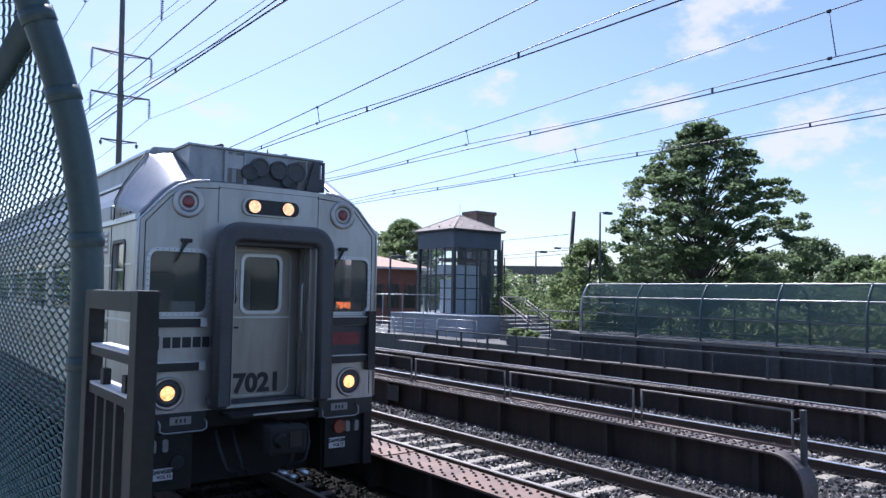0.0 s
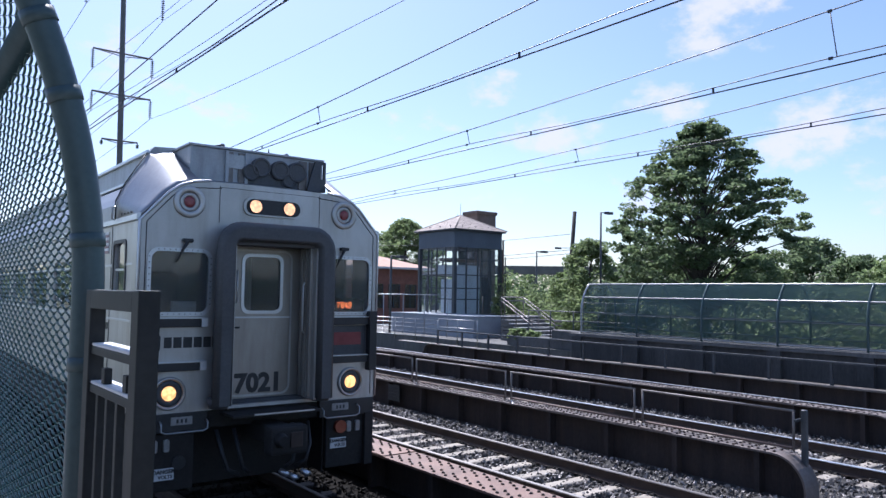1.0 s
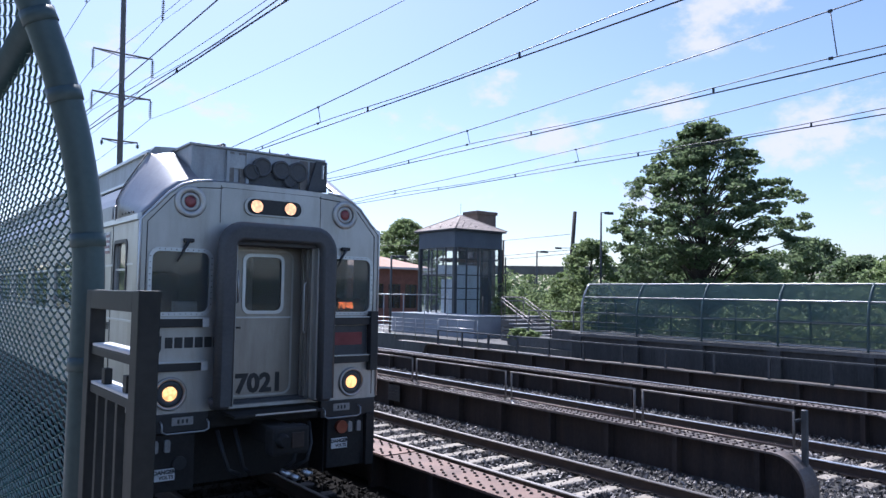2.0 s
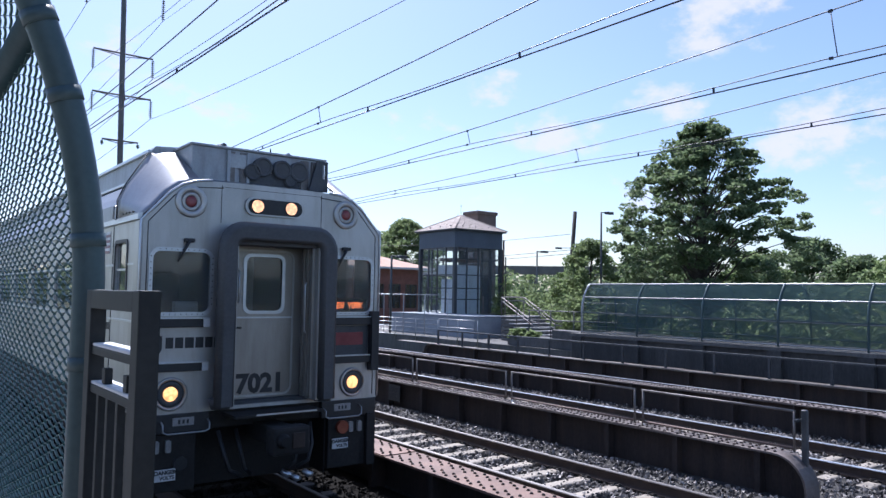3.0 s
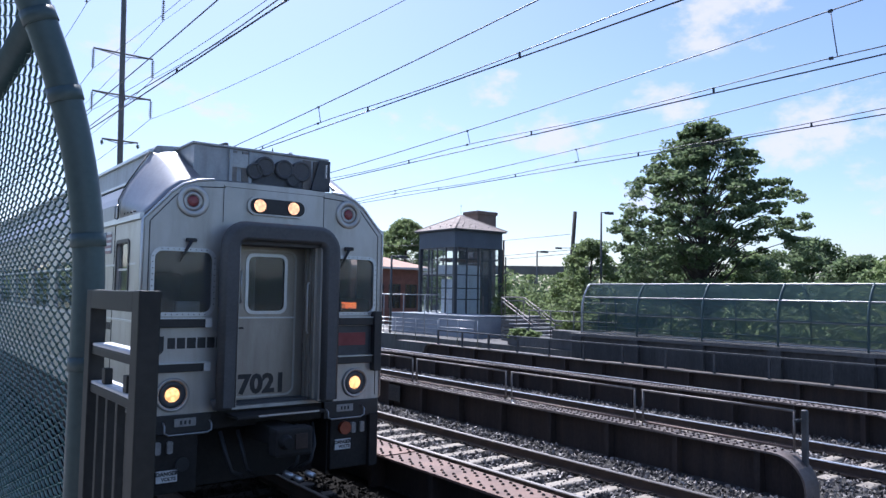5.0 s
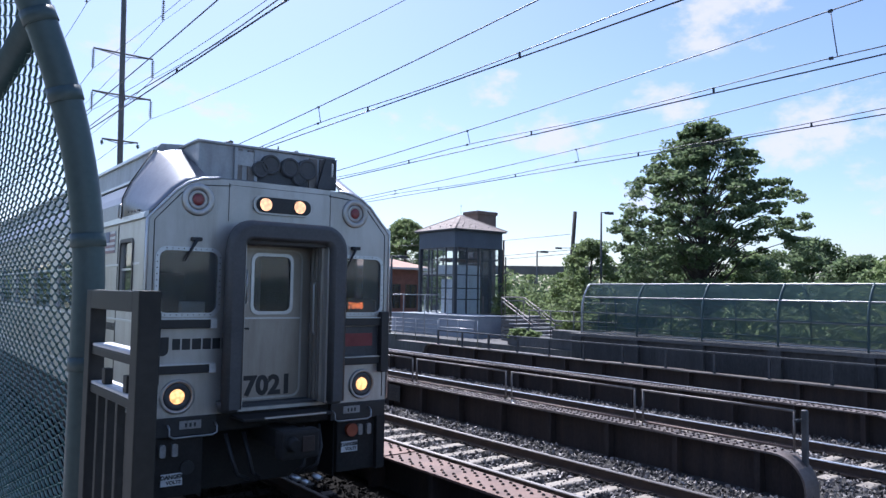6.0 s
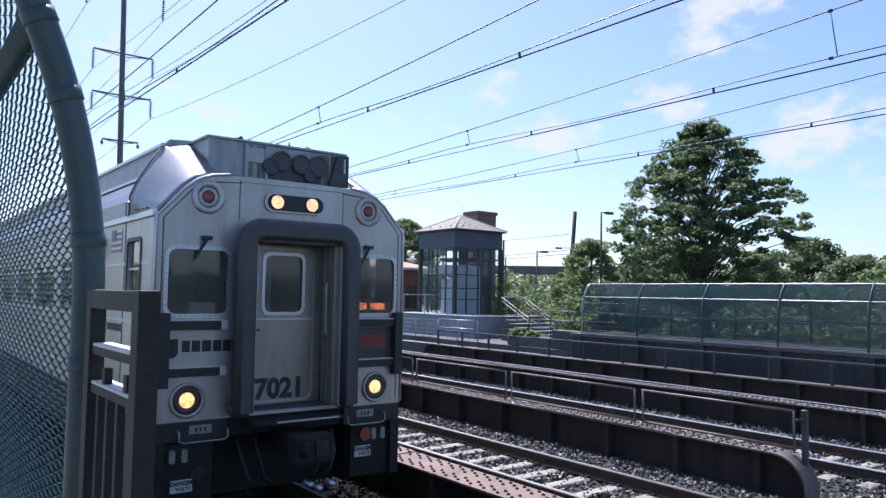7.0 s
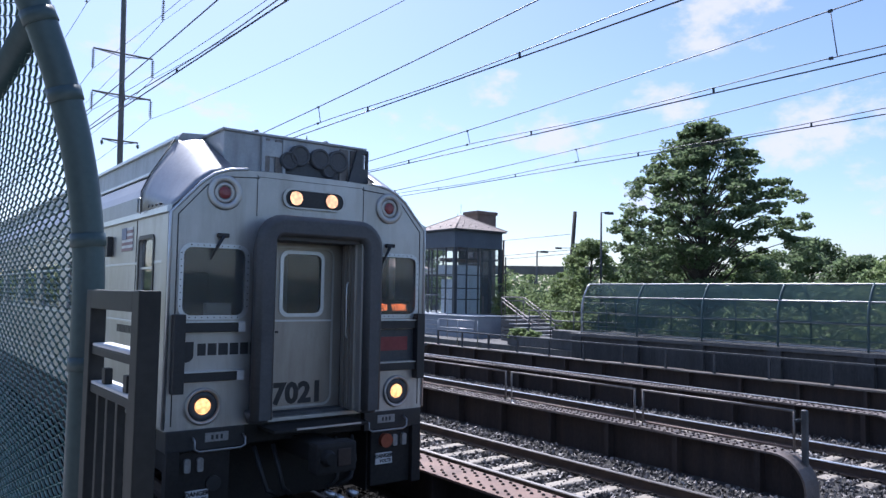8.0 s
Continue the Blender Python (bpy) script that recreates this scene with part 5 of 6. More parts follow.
def far_fence():
    f = thing("curved_fence", "long bent-over green mesh fence on the far platform", "fence", at=(0, 0, 0))
    posts = [19.62, 16.98, 14.33, 11.71, 9.12, 6.5, 3.9, 1.3, -1.3]
    for y in posts:
        bm = B(); tube(bm, [far_point(y - 0.0, v * 0.107) for v in range(0, 20)], 0.04, 8); part("fence_post", bm, GREEN_PIPE if y != posts[0] else GALV, f, "curved pipe post")
        bm = B(); tube(bm, [(23.9 - 0.0, y, 1.2), (23.9, y, 2.2), (23.78, y, 2.7), (23.4, y, 3.1)], 0.035, 8); part("rear_post", bm, GREEN_PIPE, f)
    for v, r, mt in ((0.06, 0.028, GALV), (0.80, 0.02, GREEN_PIPE), (1.42, 0.027, GALV), (2.03, 0.032, GALV), (0.3, 0.018, GREEN_PIPE)):
        bm = B(); tube(bm, [far_point(y, v) for y in (19.62, -1.4)], r, 6); part("fence_rail", bm, mt, f)
    bm = B(); tube(bm, [(23.9, 19.6, 1.9), (23.9, -1.4, 1.9)], 0.025, 6); part("rear_rail", bm, GALV, f)
    V, F = [], []
    def strand(pts, r):
        for a, b in zip(pts, pts[1:]):
            a, b = Vector(a), Vector(b)
            d = (b - a).normalized()
            u = d.orthogonal().normalized(); w = d.cross(u)
            k = len(V)
            for p in (a, b):
                V.extend([tuple(p + (u * math.cos(q) + w * math.sin(q)) * r) for q in (0, 2.09, 4.19)])
            F.extend([(k, k + 1, k + 4, k + 3), (k + 1, k + 2, k + 5, k + 4), (k + 2, k, k + 3, k + 5)])
    # diagonal wires, both ways, over the bent sheet and the plain rear sheet
    step, top = 0.055, 2.03
    y = -3.4
    while y < 19.6:
        for s in (1, -1):
            ys = y if s > 0 else y + top
            pts = []
            for k in range(9):
                v = top * k / 8
                yy = ys + s * v
                if -1.4 <= yy <= 19.6:
                    pts.append(far_point(yy, v))
            if len(pts) > 1:
                strand(pts, 0.0062)
            pts = []
            for k in range(5):
                v = 1.9 * k / 4
                yy = ys + s * v
                if -1.4 <= yy <= 19.6:
                    pts.append((23.9 - (0.0 if v < 1 else (v - 1) ** 2 * 0.5), yy, 1.2 + v))
            if len(pts) > 1:
                strand(pts, 0.0062)
        y += step
    tagged(soup("wire_mesh", V, F, FAR_WIRE, f, "fine green woven mesh"), kind="stuff")


far_fence()


def lift_tower():
    X, Y, A, Bx, z0, zg, ze = 26.0, 32.9, 3.35, 3.45, 1.42, 5.32, 6.3
    t = thing("lift_tower", "glazed lift tower with slate blue fascia and hipped shingle roof", "tower", at=(X, Y, z0))
    bm = B(); box(bm, 0.65, Bx, 0, A, -1.0, 0.0); part("footing", bm, CONCRETE_BLUE, t)
    def P(name, x0, x1, y0, y1, za, zb, mat, parent=t, bv=0.0, label=""):
        bm = B(); box(bm, x0, x1, y0, y1, za - z0, zb - z0, bv); return part(name, bm, mat, parent, label)
    P("fascia", -0.08, Bx + 0.08, -0.08, A + 0.08, zg, ze, FASCIA, bv=0.02, label="deep slate blue fascia band")
    P("eaves_board", -0.3, Bx + 0.2, -0.3, A + 0.3, ze, ze + 0.08, FRAME_DARK, bv=0.01)
    P("floor_slab", -0.05, Bx + 0.05, -0.05, A + 0.05, z0, z0 + 0.1, CONCRETE)
    for x, y in ((0, 0), (Bx, 0), (0, A), (Bx, A)):
        P("corner_post", x - 0.1, x + 0.1, y - 0.1, y + 0.1, z0 + 0.1, zg, FRAME_DARK, bv=0.01)
    zs = [z0 + 0.1, 2.35, 2.98, 3.75, 4.68, zg]
    for zt in zs[1:-1]:
        P("transom", 0.1, Bx - 0.1, -0.03, 0.03, zt - 0.03, zt + 0.03, FRAME_DARK)
        P("transom", -0.03, 0.03, 0.1, A - 0.1, zt - 0.03, zt + 0.03, FRAME_DARK)
        P("transom", Bx - 0.03, Bx + 0.03, 0.1, A - 0.1, zt - 0.03, zt + 0.03, FRAME_DARK)
        P("transom", 0.1, Bx - 0.1, A - 0.03, A + 0.03, zt - 0.03, zt + 0.03, FRAME_DARK)
    n = 4
    for k in range(1, n):
        u, w = Bx * k / n, A * k / n
        for y in (0, A):
            P("mullion", u - 0.035, u + 0.035, y - 0.04, y + 0.04, z0 + 0.1, zg, FRAME_DARK)
        for x in (0, Bx):
            P("mullion", x - 0.04, x + 0.04, w - 0.035, w + 0.035, z0 + 0.1, zg, FRAME_DARK)
    for k in range(n):
        for j in range(len(zs) - 1):
            za, zb = zs[j] + 0.03, zs[j + 1] - 0.03
            u0, u1 = Bx * k / n + 0.04, Bx * (k + 1) / n - 0.04
            w0, w1 = A * k / n + 0.04, A * (k + 1) / n - 0.04
            for y in (0, A):
                P("pane", max(u0, 0.1), min(u1, Bx - 0.1), y - 0.006, y + 0.006, za, zb, TOWER_GLASS).visible_shadow = False
            for x in (0, Bx):
                P("pane", x - 0.006, x + 0.006, max(w0, 0.1), min(w1, A - 0.1), za, zb, TOWER_GLASS).visible_shadow = False
    # lift shaft and car inside
    P("shaft_panel", 0.55, 1.5, 0.5, 0.56, z0 + 0.1, 3.75, SHAFT, label="pale lift shaft panel")
    P("shaft_panel", 1.56, 2.3, 0.5, 0.56, z0 + 0.1, 3.75, SHAFT)
    P("shaft_panel", 0.5, 0.56, 0.62, 1.9, z0 + 0.1, 3.5, SHAFT)
    P("lift_door", 2.35, 2.9, 0.42, 0.48, z0 + 0.1, 3.6, FRAME_DARK)
    P("lift_machine", 0.6, 2.5, 0.7, 2.6, 3.75, 4.35, SHAFT, bv=0.12)
    P("hoist_beam", 0.2, 3.2, 1.5, 1.7, 4.55, 4.75, BRICK_BROWN)
    P("rear_lining", 2.5, Bx - 0.55, 2.75, 2.85, z0 + 0.1, zg, FRAME_DARK)
    # hipped roof in stepped courses of shingles
    rise, cx, cy, courses = 1.0, Bx / 2, A / 2, 9
    ex, ey = Bx / 2 + 0.26, A / 2 + 0.34
    bm = B()
    for k in range(courses):
        q0, q1 = 1 - k / courses, 1 - (k + 1) / courses
        za, zb = ze - z0 + 0.08 + rise * k / courses, ze - z0 + 0.08 + rise * (k + 1) / courses
        lo = [(cx - ex * q0, cy - ey * q0), (cx + ex * q0, cy - ey * q0), (cx + ex * q0, cy + ey * q0), (cx - ex * q0, cy + ey * q0)]
        hi = [(cx - ex * q1, cy - ey * q1), (cx + ex * q1, cy - ey * q1), (cx + ex * q1, cy + ey * q1), (cx - ex * q1, cy + ey * q1)]
        for s in range(4):
            a, b, c, d = lo[s], lo[(s + 1) % 4], hi[(s + 1) % 4], hi[s]
            pieces = max(1, round(8 * q0))
            for i in range(pieces):
                f0, f1 = i / pieces + 0.004, (i + 1) / pieces - 0.004
                L = lambda p, r, f: (p[0] + (r[0] - p[0]) * f, p[1] + (r[1] - p[1]) * f)
                p0, p1, p2, p3 = L(a, b, f0), L(a, b, f1), L(d, c, f1), L(d, c, f0)
                lift = 0.02
                vs = [bm.verts.new((*p0, za + lift)), bm.verts.new((*p1, za + lift)), bm.verts.new((*p2, zb + 0.003)), bm.verts.new((*p3, zb + 0.003)), bm.verts.new((*p0, za - 0.005)), bm.verts.new((*p1, za - 0.005))]
                if q1 > 0.01:
                    bm.faces.new(vs[:4])
                else:
                    bm.faces.new(vs[:3])
                bm.faces.new((vs[4], vs[5], vs[1], vs[0]))
    r = tagged(part("roof", bm, TILE, t, "pale brown shingled hipped roof"), kind="stuff")
    for sx, sy in ((-1, -1), (1, -1), (-1, 1), (1, 1)):
        bm = B(); tube(bm, [(cx + sx * ex, cy + sy * ey, ze - z0 + 0.1), (cx, cy, ze - z0 + 0.1 + rise)], 0.035, 6); part("hip_ridge", bm, TILE, t)
    for x, y, z in ((cx, cy, 7.35), (cx + 0.7, cy + 1.2, 6.9)):
        bm = B(); tube(bm, [(x, y, z - z0), (x, y, z - z0 + 0.75)], 0.012, 5); part("lightning_rod", bm, CABLE, t)
    for k in range(3):
        for (x, y) in ((0.1, 0.55 + k * 1.0), (0.6 + k * 1.0, 0.1)):
            bm = B(); box(bm, x - 0.03, x + 0.03, y - 0.03, y + 0.03, ze - z0 + 0.2, ze - z0 + 0.32); part("snow_guard", bm, FRAME_DARK, t)
    P("downpipe", Bx + 0.14, Bx + 0.22, -0.12, -0.04, z0, 5.9, BROWN_PIPE)
    P("downpipe", Bx + 0.33, Bx + 0.38, -0.12, -0.06, z0, 4.9, FRAME_DARK)
    # masonry block behind
    c = tagged(part("chimney", B(), BRICK_BROWN), "brown masonry chimney behind the lift tower", "chimney")
    bm = B()
    box(bm, 30.3, 31.9, 36.1, 37.4, 0.4, 7.8); box(bm, 30.22, 31.98, 36.02, 37.48, 7.8, 8.02, 0.02)
    bm.to_mesh(c.data); bm.free()
    # plinth
    pl = thing("plinth", "painted grey-blue concrete plinth under the lift tower", "plinth", kind="structure", at=(24.0, 28.75, 0.42))
    bm = B(); box(bm, 0, 2.6, 0, 7.6, 0, 1.04); part("plinth_wall", bm, CONCRETE_BLUE, pl)
    bm = B(); box(bm, -0.04, 2.64, -0.04, 7.6, 1.04, 1.12, 0.015); part("plinth_cap", bm, CONCRETE_BLUE, pl)


lift_tower()


def forecourt():
    bm = B(); box(bm, 22.3, 60, 20.06, 90, -0.6, 0.42)
    tagged(part("forecourt", bm, CONCRETE), "grey paved station forecourt", "pavement", kind="structure")


forecourt()


def stairs():
    s = thing("platform_stairs", "concrete platform stairs with pale worn treads and pipe handrails", "stairs", kind="structure", at=(24.3, 24.9, 0.42))
    n, r, d, w = 7, 0.17, 0.31, 2.5
    for k in range(n):
        bm = B(); box(bm, 0.04, w - 0.04, d * k, d * n, r * k, r * (k + 1) - 0.03); part("riser", bm, CONCRETE, s)
        bm = B(); box(bm, -0.02, w + 0.02, d * k - 0.03, d * (k + 1), r * (k + 1) - 0.03, r * (k + 1), 0.006); part("tread", bm, TREAD, s, "pale stair tread")
    bm = B(); box(bm, 1.7, w, d * n + 0.001, d * n + 1.64, 0, r * n, 0.006); part("landing", bm, CONCRETE, s)
    for x in (0.05, 1.55):
        for h in (0.92, 0.74):
            bm = B(); tube(bm, [(x, -0.45, h + 0.05), (x, 0.0, h + 0.08), (x, d * n, r * n + h)] + ([(x, d * n + 1.5, r * n + h)] if x > 1 else []), 0.03, 8); part("handrail", bm, DULL_PIPE, s)
        for y, z in ((0.0, 0.1), (d * 3.5, r * 4), (d * n, r * n), (d * n + 1.4, r * n)):
            bm = B(); tube(bm, [(x, y, z), (x, y, z + 0.95)], 0.027, 6); part("handrail_post", bm, DULL_PIPE, s)


TREAD = surface("pale_tread", (0.45, 0.44, 0.42), (0.62, 0.61, 0.59), 0.8, 0, 3, 40, 0.2)
stairs()


def pipe_fence(x, y0, y1, z0, heights, pitch, label, mat=GALV, r=0.022):
    f = thing("pipe_railing", label, "railing", "pipe railings", at=(x, y0, z0))
    L = y1 - y0
    for h in heights:
        bm = B(); tube(bm, [(0, 0, h), (0, L, h)], r, 6); part("rail_bar", bm, mat, f)
    y = 0.0
    while y <= L + 0.01:
        bm = B(); tube(bm, [(0, y, 0), (0, y, max(heights))], r * 1.15, 6); part("post", bm, mat, f)
        y += pitch
    return f


pipe_fence(22.275, 29.5, 46.0, 0.2, (1.12, 0.9, 0.68, 0.46, 0.24), 1.9, "grey steel pipe railing with five bars at forecourt edge")
pipe_fence(22.275, 26.4, 29.4, 0.2, (1.2, 0.8), 1.5, "short two-bar pipe railing at forecourt edge")
pipe_fence(23.2, 29.9, 46.0, 0.42, (2.16,), 2.0, "tall single pipe rail on slim posts beside the lift tower")
pipe_fence(23.4, 20.1, 24.2, 0.42, (1.55, 1.15, 0.75), 1.35, "grey pipe railing between stairs and far fence", DARK_PIPE, 0.025)
pipe_fence(27.2, 20.1, 24.4, 0.42, (1.9, 1.45, 1.0, 0.6), 1.4, "dark pipe railing behind the stairs", DARK_PIPE, 0.025)


def edge_slab():
    bm = B(); box(bm, 22.5, 24.2, 20.1, 24.6, 0.42, 0.78, 0.02)
    tagged(part("slab_edge", bm, CONCRETE), "low concrete slab beside the platform stairs", "pavement", kind="structure")
    bm = B(); box(bm, 22.45, 23.3, 20.1, 21.8, 0.78, 1.2, 0.015)
    tagged(part("slab_ramp", bm, CONCRETE), "grey concrete ramp end at the far platform", "pavement", kind="structure")


edge_slab()


def street_lamp(x, y, z0, top, arm, label, r=0.06):
    l = thing("street_lamp", label, "street lamp", "street lamps", at=(x, y, z0))
    bm = B(); tube(bm, [(0, 0, 0), (0, 0, top - z0)], [r * 1.3, r], 8); part("pole", bm, DARK_PIPE, l)
    bm = B(); tube(bm, [(0, 0, top - z0 - 0.02), (arm * 0.8, -arm * 0.6, top - z0 - 0.02)], 0.035, 6); part("arm", bm, DARK_PIPE, l)
    bm = B(); box(bm, arm * 0.8 - 0.28, arm * 0.8 + 0.28, -arm * 0.6 - 0.16, -arm * 0.6 + 0.16, top - z0 - 0.14, top - z0 + 0.02, 0.03); part("lamp_head", bm, FRAME_DARK, l)
    return l


street_lamp(36.3, 31.0, -0.5, 8.0, 0.5, "tall dark street lamp with a flat shoebox head")
street_lamp(41.9, 42.4, -0.5, 6.2, 0.6, "slim dark street lamp among shrubs")
street_lamp(23.0, 34.9, 0.42, 4.75, 0.6, "dark platform lamp post with a flat head")


def utility_pole():
    p = thing("utility_pole", "leaning weathered timber utility pole with cables", "pole", at=(44.4, 41.5, -0.5))
    bm = B(); tube(bm, [(0, 0, 0), (0.62, -0.3, 10.05)], [0.2, 0.15], 8); part("pole", bm, BARK, p)
    for z, dz in ((6.9, 0.0), (6.5, 0.1), (7.9, 0.3)):
        bm = B(); pts = [(0.4 - 24 * k / 8 * 0.45, 24 * k / 8, z - 0.5 * math.sin(math.pi * k / 8) - 0.35 * k / 8 + dz) for k in range(9)]
        tube(bm, pts, 0.02, 5); part("cable", bm, CABLE, p)
    bm = B(); box(bm, -0.75, -0.15, 0.4, 0.6, 6.95, 7.1, 0.03); part("lamp_head", bm, FRAME_DARK, p)
    bm = B(); tube(bm, [(0.41, -0.2, 7.05), (-0.2, 0.48, 7.06)], 0.03, 6); part("bracket", bm, POLE_STEEL, p)


utility_pole()


def station_house():
    h = thing("station_house", "low brick station house with terracotta hipped roof", "house", at=(26.5, 46.0, 0.42))
    W, D, E = 6.6, 12.0, 4.15
    bm = B(); wins = [(0.6 + 1.5 * k, 1.7 + 1.5 * k) for k in range(4)]
    sheet(bm, [(0, 0), (W, 0), (W, E), (0, E)], [[(a, 1.1), (b, 1.1), (b, 2.9), (a, 2.9)] for a, b in wins], 0, 0.25)
    part("wall", bm, BRICK_WALL, h)
    wins2 = [(0.7 + 2.2 * k, 2.2 + 2.2 * k) for k in range(5)]
    bm = B(); sheet(bm, [(0.26, 0), (D, 0), (D, E), (0.26, E)], [[(a, 1.1), (b, 1.1), (b, 2.9), (a, 2.9)] for a, b in wins2], 0, 0.25, "yz"); part("wall", bm, BRICK_WALL, h)
    bm = B(); box(bm, W - 0.25, W, 0.26, D, 0, E); box(bm, 0.26, W - 0.25, D - 0.25, D, 0, E); part("wall", bm, BRICK_WALL, h)
    for a, b in wins:
        bm = B(); box(bm, a, b, 0.1, 0.13, 1.1, 2.9); w = part("window", bm, CAB_GLASS, h)
        for x in (a, (a + b) / 2 - 0.03, b - 0.06):
            bm = B(); box(bm, x, x + 0.06, 0.05, 0.1, 1.1, 2.9); part("frame_bar", bm, FRAME_DARK, w)
    for a, b in wins2:
        bm = B(); box(bm, 0.1, 0.13, a, b, 1.1, 2.9); w = part("window", bm, CAB_GLASS, h)
        for y in (a, (a + b) / 2 - 0.03, b - 0.06):
            bm = B(); box(bm, 0.05, 0.1, y, y + 0.06, 1.1, 2.9); part("frame_bar", bm, FRAME_DARK, w)
    bm = B()
    ov = 0.7
    c = [(-ov, -ov, E), (W + ov, -ov, E), (W + ov, D + ov, E), (-ov, D + ov, E)]
    vs = [bm.verts.new(p) for p in c] + [bm.verts.new((W / 2, W / 2, E + 1.2)), bm.verts.new((W / 2, D - W / 2, E + 1.2))]
    for q in ((0, 1, 4), (1, 2, 5, 4), (2, 3, 5), (3, 0, 4, 5), (3, 2, 1, 0)):
        bm.faces.new([vs[i] for i in q])
    part("roof", bm, TILE_RED, h, "terracotta hipped roof")
    bm = B(); box(bm, -ov - 0.04, W + ov + 0.04, -ov - 0.04, D + ov + 0.04, E - 0.14, E - 0.01); part("eaves", bm, WHITE, h)
    bm = B(); box(bm, W + 0.72, W + 3.2, -1.5, 3.5, 3.75, 3.9, 0.02); part("canopy", bm, WHITE, h, "flat white canopy")
    for y in (-1.2, 3.2):
        bm = B(); box(bm, W + 2.9, W + 3.05, y, y + 0.15, 0, 3.75); part("canopy_post", bm, FRAME_DARK, h)


station_house()


def overpass():
    o = thing("road_overpass", "long dark road overpass seen far beyond the shrubs", "bridge", kind="structure", at=(96, 98, -0.5))
    bm = B(); box(bm, -60, 25, -2, 2, 7.0, 8.5); part("deck", bm, POLE_STEEL, o, m=pose(0, 0, 0, 0, 0, -45))
    for k in range(5):
        bm = B(); box(bm, -55 + 18 * k, -53.6 + 18 * k, -1.5, 1.5, 0, 7.0); part("pier", bm, CONCRETE, o, m=pose(0, 0, 0, 0, 0, -45))


overpass()


# ---- plants ----
def leaves(rng, centers, radii, per, size, flat=0.6):
    """Small folded leaves scattered in clumps."""
    n = len(centers) * per
    c = np.repeat(np.array(centers), per, 0)
    r = np.repeat(np.array(radii), per)[:, None]
    d = rng.normal(size=(n, 3)); d /= np.linalg.norm(d, axis=1)[:, None]
    p = c + d * r * np.array([1, 1, flat]) * rng.uniform(0.25, 1.0, (n, 1)) ** 0.6
    a = rng.normal(size=(n, 3)) * np.array([1, 1, 0.55]); a /= np.linalg.norm(a, axis=1)[:, None]
    b = np.cross(a, rng.normal(size=(n, 3))); b /= np.linalg.norm(b, axis=1)[:, None]
    s = rng.uniform(size[0], size[1], (n, 1))
    nn = np.cross(a, b)
    v = np.stack([p - a * s, p + b * s * 0.55 + nn * s * 0.18, p + a * s, p - b * s * 0.55 + nn * s * 0.18], 1).reshape(-1, 3)
    k = np.arange(n)[:, None] * 4
    f = np.concatenate([k + np.array([0, 1, 2]), k + np.array([0, 2, 3])], 0)
    return v, f


def fast_mesh(name, v, f, material, parent, label=""):
    me = bpy.data.meshes.new(name)
    v, f = np.asarray(v, np.float32), np.asarray(f, np.int32)
    me.vertices.add(len(v)); me.vertices.foreach_set("co", v.ravel())
    me.loops.add(f.size); me.loops.foreach_set("vertex_index", f.ravel())
    me.polygons.add(len(f)); me.polygons.foreach_set("loop_start", np.arange(len(f), dtype=np.int32) * 3)
    me.update(calc_edges=True); me.validate()
    me.materials.append(material)
    return part(name, me, material, parent, label)


def tree(x, y, z0, height, profile, label, seed, clumps, per, size, clump_r, mat=LEAF, trunk=0.28, lean=(0, 0), open_side=0.0, flat=0.6):
    """profile: rows of (share of the height, radius east, radius west) that bound the crown."""
    rng = np.random.default_rng(seed)
    t = thing("tree", label, "tree", "trees", at=(x, y, z0))
    hs, rs = [p[0] for p in profile], [p[1] for p in profile]
    centers, radii = [], []
    bm = B()
    tp = [(lean[0] * q, lean[1] * q + 0.12 * math.sin(q * 5), height * q) for q in (0, 0.15, 0.3, 0.45, 0.6, 0.75, 0.9)]
    tube(bm, tp, [trunk * (1 - 0.13 * k) for k in range(7)], 9)
    part("trunk", bm, BARK, t)
    limbs = B()
    for i in range(clumps):
        q = rng.uniform(hs[0], hs[-1])
        R = np.interp(q, hs, rs)
        a = rng.uniform(0, 2 * math.pi)
        if open_side and 0.38 < q < 0.70:
            R *= 1 + 0.14 * max(0.0, math.cos(a + 0.65))
        u = math.sqrt(rng.uniform(0.08, 1))
        if open_side and math.cos(a + 0.95) > 0.25 and rng.uniform() < open_side:
            continue
        c = Vector((lean[0] * q + R * u * math.cos(a), lean[1] * q + R * u * math.sin(a), height * q))
        centers.append(tuple(c)); radii.append(clump_r * rng.uniform(0.6, 1.25))
        if i % 3 == 0:
            h0 = max(0.12, q - (0.10 + 0.16 * u)) * height
            s = Vector((lean[0] * h0 / height, lean[1] * h0 / height, h0))
            m = s.lerp(c, 0.5) + Vector((rng.uniform(-0.3, 0.3), rng.uniform(-0.3, 0.3), 0.13 * (c - s).length))
            k1, k2 = s.lerp(m, 0.55) + Vector((rng.uniform(-0.12, 0.12), rng.uniform(-0.12, 0.12), 0.02)), m.lerp(c, 0.5) + Vector((rng.uniform(-0.15, 0.15), rng.uniform(-0.15, 0.15), 0.03))
            tube(limbs, [s, k1, m, k2, c], [trunk * 0.26 * (1 - q * 0.6), trunk * 0.17 * (1 - q * 0.6), trunk * 0.12 * (1 - q * 0.5), trunk * 0.07, 0.012], 5, False)
    tagged(part("branchwork", limbs, BARK, t), kind="stuff")
    v, f = leaves(rng, centers, radii, per, size, flat)
    tagged(fast_mesh("crown", v, f, mat, t, "uneven crown of small leaves"), kind="stuff")
    return t


